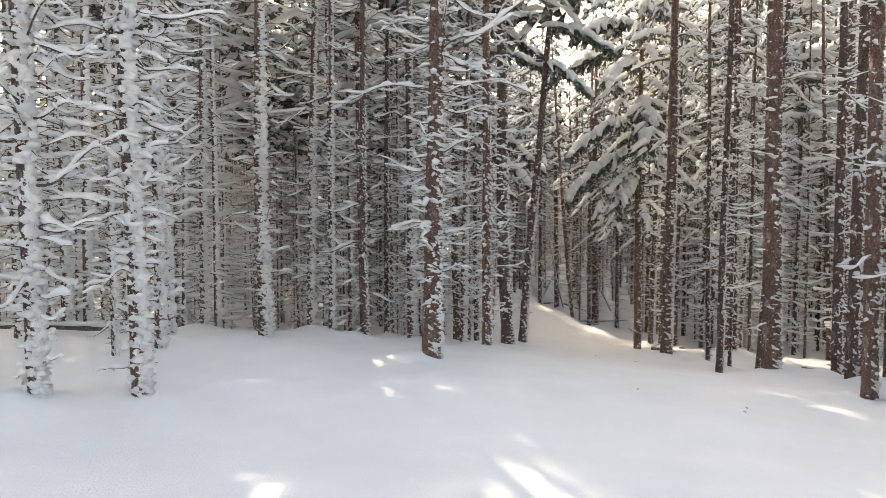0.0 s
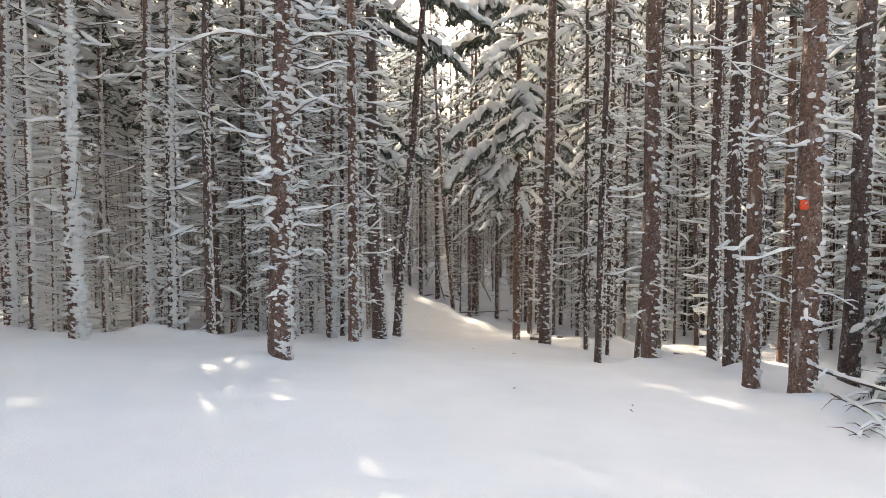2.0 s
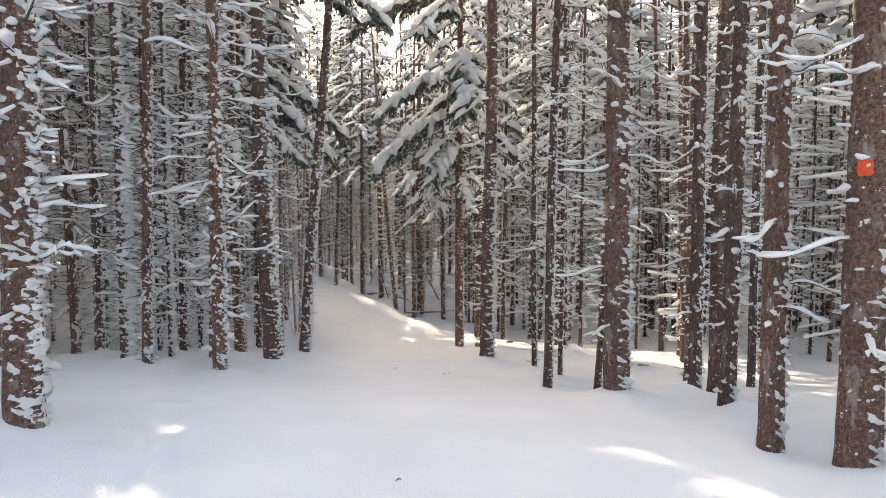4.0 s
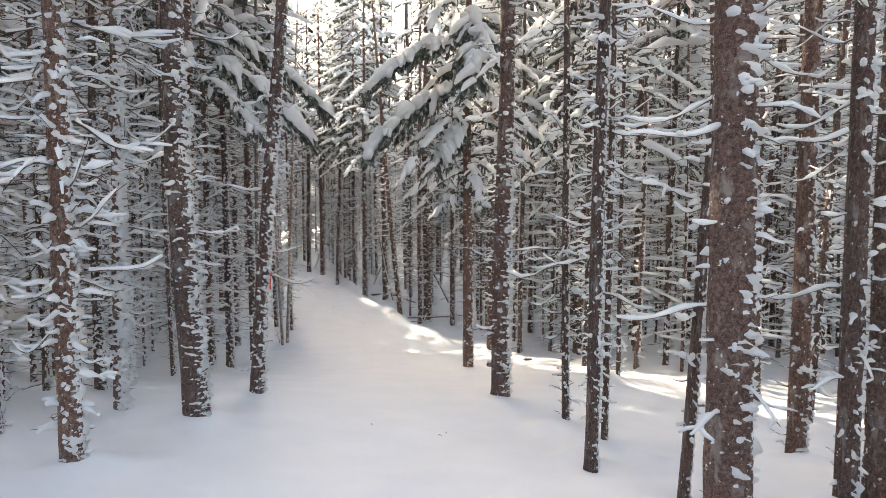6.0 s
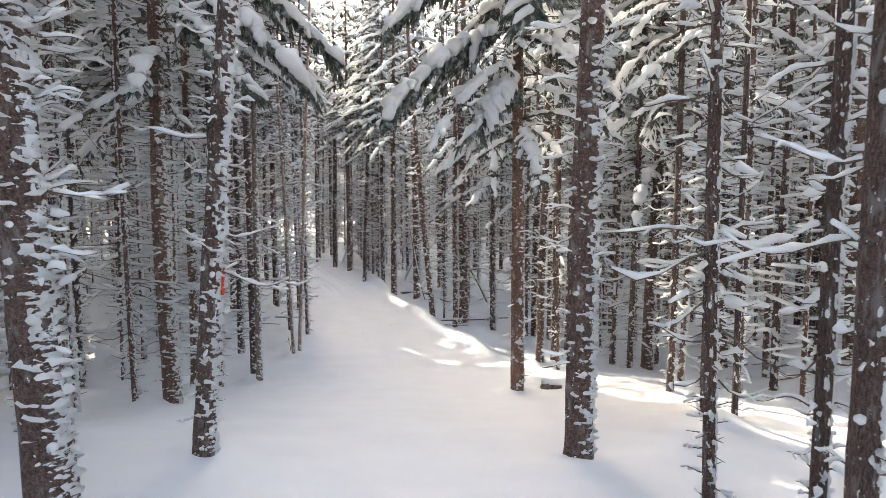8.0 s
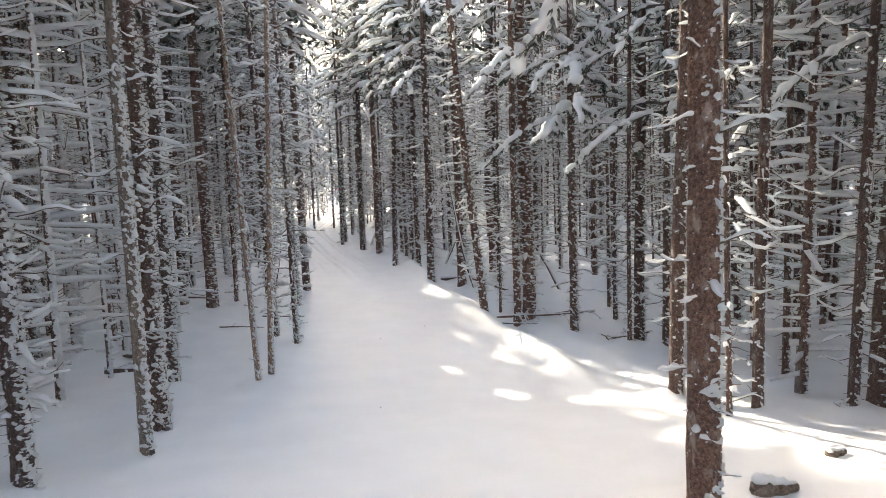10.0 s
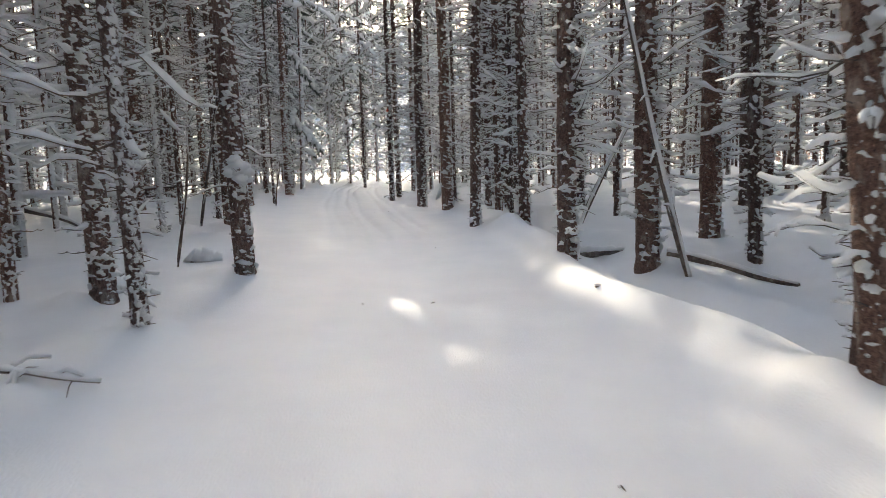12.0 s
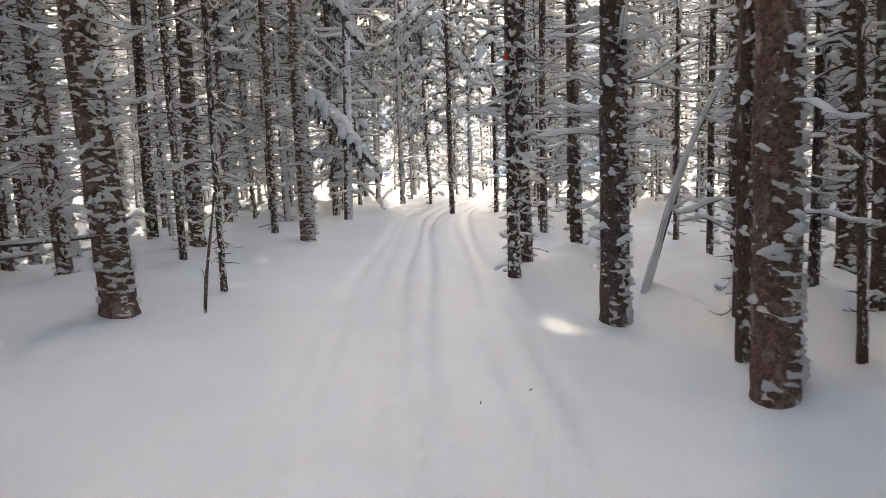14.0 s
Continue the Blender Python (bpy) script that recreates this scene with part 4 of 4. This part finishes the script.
def far_woods():
    """The thousands of trees behind, joined."""
    kinds = [far_tree(300 + n) for n in range(6)] + [far_tree(300 + n, False) for n in range(6)]
    rng = random.Random(21)
    outer = [outer_tree(330 + n) for n in range(4)]
    v, f, m, count, first = [], [], [], 0, 0
    taken = {}
    for x, y in TAKEN:
        taken.setdefault((int(x // 2), int(y // 2)), []).append((x, y))
    for _ in range(40000):
        if count >= FAR_TREES:
            break
        # trees at negative y stand unseen behind the start, added to even the skylight
        y = rng.uniform(-20, 96)
        off = (2.4 if 59 < y < 76 else 4.8) + 38 * rng.random() ** 1.6
        side = off * rng.choice((-1, 1))
        lot = rng.random()
        if lot < 0.25:
            y = rng.uniform(-2, 30)
            off = rng.uniform(6, 28)
            side = off * rng.choice((-1, 1))
        elif lot < 0.52:
            y = rng.uniform(58, 90)
            off = 2.2 + 18 * rng.random()
            side = off * rng.choice((-1, 1))
        elif lot < 0.82:
            y = rng.uniform(28, 75)
            off = 4.8 + 22 * rng.random()
            side = off * rng.choice((-1, -1, 1))
        elif lot < 0.9:
            y = rng.uniform(3, 24)
            off = rng.uniform(9, 26)
            side = off
        if y > 77:
            side = rng.uniform(-45, 45)
        x = side + float(spline(LAND_Y, TRAIL_X, y))
        if (y < 16 and -6.5 < side < 7.5) or (y < 0 and rng.random() > 0.6) or (y < -3 and off < 6):
            continue
        cell = (int(x // 2), int(y // 2))
        if any((x - a) ** 2 + (y - b) ** 2 < 1.1 for i in (-1, 0, 1) for j in (-1, 0, 1) for a, b in taken.get((cell[0] + i, cell[1] + j), ())) or in_beam(x, y):
            continue
        taken.setdefault(cell, []).append((x, y))
        # most crowns that shade no trail are left off here too, for skylight
        kv, kf, km = kinds[rng.randrange(6) + (6 if in_gap(x, y) or (rng.random() < 0.65 and not over_trail(x, y)) else 0)]
        w, s = rng.uniform(-0.6, 0.6), rng.uniform(0.8, 1.25)
        c, q = math.cos(w) * s, math.sin(w) * s
        tip = (rng.gauss(0, 0.02), rng.gauss(0, 0.02))
        pts = np.stack([kv[:, 0] * c - kv[:, 1] * q + x + tip[0] * kv[:, 2], kv[:, 0] * q + kv[:, 1] * c + y + tip[1] * kv[:, 2], kv[:, 2] * rng.uniform(0.85, 1.1) + float(ground(x, y))], -1)
        lit = in_light(pts, spots_before(x, y, 3.2), 0.03)
        v.append(pts)
        for face, which in zip(kf, km):
            if not any(lit[i] for i in face):
                f.append(tuple(i + first for i in face))
                m.append(which)
        first += len(pts)
        count += 1
    for _ in range(OUTER_TREES):
        side = 15 + 32 * rng.random()
        y = rng.uniform(18, 80)
        x = side + float(spline(LAND_Y, TRAIL_X, y))
        kv, kf, km = outer[rng.randrange(4)]
        w, s = rng.uniform(0, 6.28), rng.uniform(0.8, 1.25)
        c, q = math.cos(w) * s, math.sin(w) * s
        pts = np.stack([kv[:, 0] * c - kv[:, 1] * q + x, kv[:, 0] * q + kv[:, 1] * c + y, kv[:, 2] * rng.uniform(0.85, 1.1) + float(ground(x, y))], -1)
        v.append(pts)
        f += [tuple(i + first for i in face) for face in kf]
        m += km
        first += len(pts)
    mesh = bpy.data.meshes.new("far_woods")
    mesh.from_pydata(np.concatenate(v).tolist(), [], f)
    for one in (FAR_BARK, CLUMP, NEEDLES):
        mesh.materials.append(one)
    mesh.polygons.foreach_set("material_index", m)
    mesh.polygons.foreach_set("use_smooth", [n < 2 for n in m])
    mesh.update()
    tagged(new("far_woods", mesh), "dense snowy spruce woods behind the nearer trees", "woods", kind="stuff")


FAR_TREES, OUTER_TREES = 1060, 330
far_woods()


# ---- wooded slopes in the distance ----
def distant_woods():
    m, nodes, links, shader = material("distant_woods", 0.9)
    stems = noise_node(nodes, links, 1.1, 5.0, (1, 1, 0.08), 0.7)
    tufts = noise_node(nodes, links, 2.3, 6.0, (1, 1, 1.6), 0.75)
    a = ramp_node(nodes, links, stems, [(0.42, (0.06, 0.05, 0.045)), (0.6, (0.34, 0.32, 0.30))])
    b = ramp_node(nodes, links, tufts, [(0.4, (0.10, 0.095, 0.09)), (0.58, (0.46, 0.46, 0.47))])
    fac = nodes.new("ShaderNodeValue")
    fac.outputs[0].default_value = 0.55
    links.new(mix_node(nodes, links, fac.outputs[0], a, b), shader.inputs["Base Color"])
    shape = Shape()
    turns = 160
    for k, (r, h) in enumerate(((92, -12), (96, 7), (104, 15), (118, 21), (140, 24))):
        for j in range(turns):
            w = 2 * math.pi * j / turns
            q = r * (1 + 0.05 * math.sin(3 * w + 1) + 0.02 * math.sin(11 * w))
            z = h + (1.6 * noise.noise(Vector((math.cos(w) * 9, math.sin(w) * 9, k))) if k else 0)
            shape.v.append((4 + q * math.cos(w), 36 + q * math.sin(w), z))
    for k in range(4):
        for j in range(turns):
            i = (j + 1) % turns
            shape.f.append((k * turns + j, k * turns + i, (k + 1) * turns + i, (k + 1) * turns + j))
    tagged(new("backdrop", shape.mesh("backdrop", m)), "hazy snowy spruce slopes closing the distance", "woods", kind="structure")


distant_woods()


# ---- blazes, limbs that stand out, snow lumps on single trees ----
def nearest(x, y):
    trees = [o for o in scene.objects if o.name.startswith("spruce_tree")]
    return min(trees, key=lambda o: (o.location.x - x) ** 2 + (o.location.y - y) ** 2)


def blaze(x, y, d, height, heading, wide, tall):
    """A patch of trail paint that follows the bark."""
    shape = Shape()
    rng = random.Random(int(height * 100))
    tree = nearest(x, y)
    trunk = next(c for c in tree.children if c.name.startswith("trunk") and "snow" not in c.name)
    axis = next(a for m, a in TRUNKS if m == trunk.data)
    n, m = 6, 5
    for i in range(m + 1):
        h = height + tall * (i / m - 0.5)
        ux, uy, cr = (float(np.interp(h, axis[0], q)) for q in axis[1:])
        cx, cy, _ = trunk.matrix_basis @ Vector((ux, uy, h))
        cr *= d
        for j in range(n + 1):
            edge = 1 + 0.1 * rng.uniform(-1, 1) - (0.28 if i in (0, m) else 0)
            w = radians(heading) + (j / n - 0.5) * wide / cr * edge
            shape.v.append((cx + (cr + 0.018) * math.cos(w), cy + (cr + 0.018) * math.sin(w), h))
    for i in range(m):
        for j in range(n):
            k = i * (n + 1) + j
            shape.f.append((k, k + 1, k + n + 2, k + n + 1))
    part("trail_blaze", shape.mesh("trail_blaze", BLAZE), tree, "worn orange-red painted trail blaze")


blaze(5.77, 7.17, 0.286, 2.14, -150, 0.085, 0.105)
blaze(2.72, 16.35, 0.209, 1.66, -12, 0.09, 0.25)
blaze(4.48, 51.3, 0.165, 2.8, -140, 0.09, 0.15)

front = nearest(0.22, 8.91)
for height, heading, length, kind, tilt in ((3.65, 182, 1.2, 0, 0), (3.75, 2, 1.15, 1, 2), (4.2, -10, 1.5, 2, 22), (4.3, 170, 0.7, 3, 25), (3.4, -20, 0.6, 4, 0), (4.9, 200, 1.3, 5, 5)):
    hero_limb(front, 0.24, height, heading, length, kind, tilt)
front = nearest(-3.18, 5.6)
for height, heading, length, kind, tilt in ((3.0, 195, 0.7, 6, -8), (3.0, -5, 0.6, 7, 8), (2.4, 185, 0.6, 8, 0), (2.4, -10, 0.45, 9, 0), (1.85, -5, 0.75, 2, 18), (1.5, 0, 0.5, 4, 5)):
    hero_limb(front, 0.14, height, heading, length, kind, tilt)
# boughs that hang into the aisle: start and tip in the world, girth of the load
for n, (x, y, start, tip, girth) in enumerate((
    (7.6, 21.85, (7.5, 21.8, 3.6), (5.1, 21.5, 1.95), 0.2), (7.6, 21.85, (7.5, 21.8, 4.7), (5.05, 21.3, 3.3), 0.17),
    (7.6, 21.85, (7.5, 21.7, 2.75), (6.6, 21.2, 1.7), 0.15), (7.6, 21.85, (7.6, 21.7, 5.3), (7.2, 20.1, 3.4), 0.2),
    (7.6, 21.85, (7.7, 21.8, 3.4), (9.2, 21.2, 2.2), 0.15), (7.6, 21.85, (7.5, 21.9, 4.2), (6.1, 22.9, 2.5), 0.15),
    (1.49, 21.56, (1.55, 21.5, 3.9), (3.75, 21.0, 2.3), 0.17), (1.49, 21.56, (1.55, 21.6, 4.6), (4.3, 22.0, 2.9), 0.16),
    (1.49, 21.56, (1.5, 21.5, 3.4), (2.9, 20.4, 2.1), 0.13),
    (7.6, 21.85, (7.5, 21.8, 7.6), (5.0, 20.6, 6.9), 0.19), (7.6, 21.85, (7.5, 21.8, 9.0), (5.4, 20.4, 8.2), 0.19), (7.6, 21.85, (7.6, 21.8, 6.4), (6.0, 20.0, 5.3), 0.18),
    (7.6, 21.85, (7.6, 21.8, 8.2), (7.9, 19.8, 7.3), 0.17), (1.49, 21.56, (1.5, 21.5, 6.6), (4.2, 20.6, 5.9), 0.16), (1.49, 21.56, (1.5, 21.5, 8.2), (4.0, 20.4, 7.4), 0.17),
    (7.6, 21.85, (7.5, 21.8, 10.0), (4.9, 20.5, 9.5), 0.18), (1.49, 21.56, (1.5, 21.5, 9.6), (4.3, 20.4, 9.0), 0.17), (1.49, 21.56, (1.5, 21.6, 7.4), (4.4, 22.6, 6.8), 0.17), (7.6, 21.85, (7.5, 21.9, 6.9), (4.7, 23.0, 6.0), 0.17),
    (0.33, 55.28, (0.4, 55.25, 1.9), (1.55, 54.85, 0.3), 0.12), (0.33, 55.28, (0.4, 55.25, -0.6), (1.66, 54.8, -1.85), 0.12),
    (2.72, 16.35, (3.0, 16.3, 5.2), (4.3, 15.9, 4.3), 0.11), (2.72, 16.35, (3.0, 16.3, 6.0), (4.9, 16.2, 5.4), 0.12),
    (2.72, 16.35, (3.0, 16.3, 6.2), (1.6, 15.6, 5.6), 0.12))):
    tree, rng = nearest(x, y), random.Random(640 + n)
    green, snow, wood = Shape(), Shape(), Shape()
    to_tree = tree.matrix_basis.inverted()
    laden_bough(rng, green, snow, wood, to_tree @ Vector(start), to_tree @ Vector(tip), 1.2 * girth, 22, 800, 8)
    limb_ob = part("bough", wood.mesh("bough", TWIG), tree, "living bough bent down by snow")
    tagged(part("needles", green.mesh("needles", NEEDLES, smooth=False), limb_ob, "frosted dark green needles"), kind="stuff")
    part("bough_snow", snow.mesh("bough_snow", CLUMP), limb_ob, "thick rounded white snow")
lump = Shape()
for n, (x, y, z, r) in enumerate(((0, 0, 0, 0.13), (0.08, 0.01, -0.05, 0.1), (-0.08, 0.0, -0.04, 0.1), (0.02, -0.02, -0.12, 0.09), (-0.04, -0.02, 0.08, 0.09), (0.1, 0.02, -0.14, 0.06))):
    lump.blob((x, y, z), (r, r * 0.8, r * 0.75), random.Random(40 + n), 7, 12)
part("snow_clump", lump.mesh("snow_clump", CLUMP), nearest(3.51, 38.16), "large round clump of white snow", pose(0.05, -0.13, 1.3))


# ---- fallen and leaning wood ----
def dead_stem(name, label, category, start, end, r, load, twigs=0, seed=0, sag=0.0, group=""):
    """A bare stem or branch from start to end (heights over the snow), with a ridge of snow and side twigs."""
    rng = random.Random(seed)
    a, b = (np.array([p[0], p[1], float(ground(p[0], p[1]) + relief(np.float64(p[0]), np.float64(p[1]))) + p[2]]) for p in (start, end))
    root = tagged(new(name), label, category, group)
    root.location = a
    long = np.linalg.norm(b - a)
    s = np.linspace(0, 1, 12)
    side = np.cross(b - a, (0, 0, 1.0))
    side /= np.linalg.norm(side) + 1e-9
    p = s[:, None] * (b - a) + side * (0.035 * long * np.sin(5 * s + seed))[:, None] + np.array([0, 0, 1.0]) * (-sag * 4 * s * (1 - s))[:, None]
    wood = Shape()
    wood.tube(p, r * (1 - 0.6 * s) * np.where(s == 0, 0.6, 1) * (1 + 0.12 * np.sin(17 * s + seed)), 9)
    part("stem", wood.mesh("stem", TWIG), root)
    if load:
        q = load * np.array([rng.uniform(0.6, 1.25) for _ in s]) * (1 - 0.4 * s)
        snow = Shape()
        front = -1.0 if name == "leaning_stem" else 0.0  # plastered snow on the side of the storm
        snow.tube(p + np.stack([0 * q, front * (q * 0.4 + r * 0.4), q * 0.5 + r * (1 - 0.6 * s) * 0.6], -1), q, 7, flat=0.8, spin=0.4)
        part("snow_ridge", snow.mesh("snow_ridge", CLUMP), root, "white snow along the top")
    for _ in range(twigs):
        i = rng.randrange(2, 11)
        way = side * rng.choice((-1, 1)) * rng.uniform(0.4, 1) + (b - a) / long * rng.uniform(0.1, 0.7) + np.array([0, 0, rng.uniform(-0.35, 0.5)])
        l = rng.uniform(0.15, 0.5) * min(1.3, long * 0.6)
        t = np.array([p[i], p[i] + way * l * 0.5 + [0, 0, 0.04 * l], p[i] + way * l + [0, 0, -0.18 * l]])
        one = Shape()
        one.tube(t, np.array((0.4, 0.28, 0.12)) * max(0.014, r * 0.6), 5)
        twig = part("twig", one.mesh("twig", TWIG), root)
        if load and rng.random() < 0.7:
            cap = Shape()
            cap.tube(t + [0, 0, 0.015], np.array((0.5, 0.6, 0.3)) * min(load, 0.04), 5)
            part("twig_snow", cap.mesh("twig_snow", CLUMP), twig)
    return root


DEAD = "dead wood along the trail"
LEANER, LOG, BRANCH, SAPLING = ("leaning dead spruce stem furred with white snow", "dead tree"), ("fallen grey log half sunk in snow", "log"), ("fallen bare branch lying on the snow", "branch"), ("thin bare sapling standing out of the snow", "sapling")
for n, (start, end, r, load, twigs) in enumerate((((5.85, 49.96, -0.1), (7.25, 50.6, 3.2), 0.05, 0.06, 3), ((8.79, 37.71, -0.1), (7.9, 38.2, 4.2), 0.05, 0.035, 4), ((8.5, 42.1, -0.1), (10.1, 42.5, 3.4), 0.05, 0.05, 2), ((-0.18, 39.77, -0.1), (-2.3, 40.6, 5.6), 0.06, 0.04, 2), ((11.2, 36.4, -0.1), (9.9, 37.1, 2.6), 0.05, 0.035, 2))):
    dead_stem("leaning_stem", *LEANER, start, end, r, load, twigs, 40 + n, 0, DEAD)
# the dark piece at (9.7, 15.85) stands in for a shaded hollow with twigs
for n, (start, end, r, load, twigs) in enumerate((((8.86, 38.69, 0.03), (9.75, 37.1, 0.0), 0.07, 0.05, 3), ((0.42, 29.78, 0.04), (1.25, 30.15, 0.02), 0.07, 0.05, 3), ((0.36, 30.95, 0.05), (1.45, 30.86, 0.08), 0.05, 0.05, 4), ((-2.43, 38.27, 0.1), (0.75, 37.27, 0.02), 0.06, 0.05, 3), ((-4.38, 45.78, 0.3), (-0.7, 42.6, 0.02), 0.07, 0.06, 3), ((8.0, 39.95, 0.0), (8.6, 39.75, -0.03), 0.07, 0.08, 3), ((9.7, 15.85, 0.0), (10.15, 15.95, -0.03), 0.05, 0.03, 4), ((8.2, 22.1, 0.05), (8.62, 22.2, 0.03), 0.10, 0.06, 2), ((9.5, 22.9, 0.0), (9.75, 23.0, 0.02), 0.07, 0.03, 0), ((2.45, 39.2, -0.03), (2.85, 39.35, -0.04), 0.08, 0.16, 2), ((-4.4, 9.4, 0.1), (-6.9, 9.2, 0.1), 0.05, 0.055, 2))):
    dead_stem("fallen_log", *LOG, start, end, r, load, twigs, 60 + n, 0, DEAD)
for n, (start, end, r, load, twigs) in enumerate((((8.5, 33.2, 0.05), (11.0, 33.05, 0.22), 0.035, 0.03, 12), ((8.6, 33.1, 0.02), (9.4, 32.7, 0.15), 0.02, 0.02, 7), ((10.7, 31.3, 0.02), (11.5, 31.0, 0.2), 0.025, 0.02, 9), ((10.6, 31.1, 0.03), (10.2, 30.6, 0.25), 0.018, 0.015, 6), ((1.8, 33.25, 0.05), (2.85, 33.07, 0.08), 0.02, 0.012, 4), ((2.6, 34.6, 0.03), (3.7, 34.3, 0.06), 0.018, 0.03, 9), ((-3.3, 50.1, 0.3), (-0.9, 50.7, 0.5), 0.04, 0.06, 6), ((-2.9, 50.6, 0.1), (-1.2, 49.9, 0.35), 0.03, 0.05, 5), ((9.6, 33.3, 0.1), (10.9, 34.0, 0.02), 0.03, 0.012, 3), ((5.75, 6.9, 0.42), (5.35, 5.2, 0.30), 0.018, 0.028, 16), ((5.65, 6.6, 0.20), (5.0, 5.35, 0.12), 0.015, 0.026, 14), ((6.1, 6.5, 0.35), (5.9, 5.2, 0.45), 0.016, 0.028, 15), ((5.5, 6.0, 0.05), (4.85, 5.5, 0.06), 0.013, 0.022, 9), ((6.5, 7.0, 0.4), (6.1, 5.6, 0.55), 0.014, 0.026, 14), ((9.4, 25.3, 0.05), (10.4, 25.2, 0.3), 0.02, 0.02, 8), ((7.4, 36.6, 0.02), (7.9, 36.9, 0.1), 0.015, 0.02, 4))):
    dead_stem("fallen_branch", *BRANCH, start, end, r, load, twigs, 80 + n, 0, DEAD)
for n, (start, end, r, load, twigs) in enumerate((((1.33, 48.95, -0.05), (1.46, 49.06, 1.25), 0.022, 0.014, 2), ((1.46, 42.53, -0.05), (1.85, 42.75, 2.6), 0.03, 0.02, 5), ((2.54, 38.6, -0.05), (2.75, 38.8, 2.2), 0.02, 0.016, 4), ((3.25, 29.0, -0.05), (3.2, 29.1, 0.5), 0.010, 0.006, 3))):
    dead_stem("bare_sapling", *SAPLING, start, end, r, load, twigs, 110 + n, 0, DEAD)

YOUNG = make_laden(190, 0.25, 2.2, 9, 6, 0.8, 0.075, 7, 90)
for x, y, size in ((6.75, 6.6, 0.95), (6.9, 5.9, 0.7), (7.6, 6.7, 0.85)):
    bush = tagged(new("young_spruce"), "small green spruce bush bowed under white snow", "bush", "spruce bushes at the trail's edge")
    bush.matrix_basis = Matrix.Translation((x, y, float(ground(x, y)) - 0.05)) @ Matrix.Diagonal((size, size, size, 1))
    tagged(part("needles", YOUNG[0], bush, "dark green needles"), kind="stuff")
    tagged(part("bough_snow", YOUNG[1], bush, "thick white snow"), kind="stuff")
    part("stem", YOUNG[2], bush)

for n, (x, y) in enumerate(((4.83, 14.05), (4.1, 14.56), (3.52, 6.76), (4.65, 47.02), (4.32, 46.77), (5.8, 36.64), (5.1, 36.62), (5.83, 40.33), (3.38, 6.53), (5.52, 31.65), (6.64, 32.95), (4.95, 14.2), (2.6, 7.5), (5.3, 26.4))):
    rng = random.Random(500 + n)
    w, l = rng.uniform(0, 3.1), rng.uniform(0.01, 0.03)
    bit = Shape()
    bit.tube([(-l * math.cos(w), -l * math.sin(w), 0.004), (0, 0.01, 0.012), (l * math.cos(w + 0.3), l * math.sin(w + 0.3), 0.006)], (0.003, 0.005, 0.002), 5)
    ob = tagged(new("fallen_twig", bit.mesh("fallen_twig", TWIG)), "small dark twig dropped on the snow", "twig", "twigs on the snow")
    ob.location = (x, y, float(ground(x, y) + relief(np.float64(x), np.float64(y))))

let_sun_through()
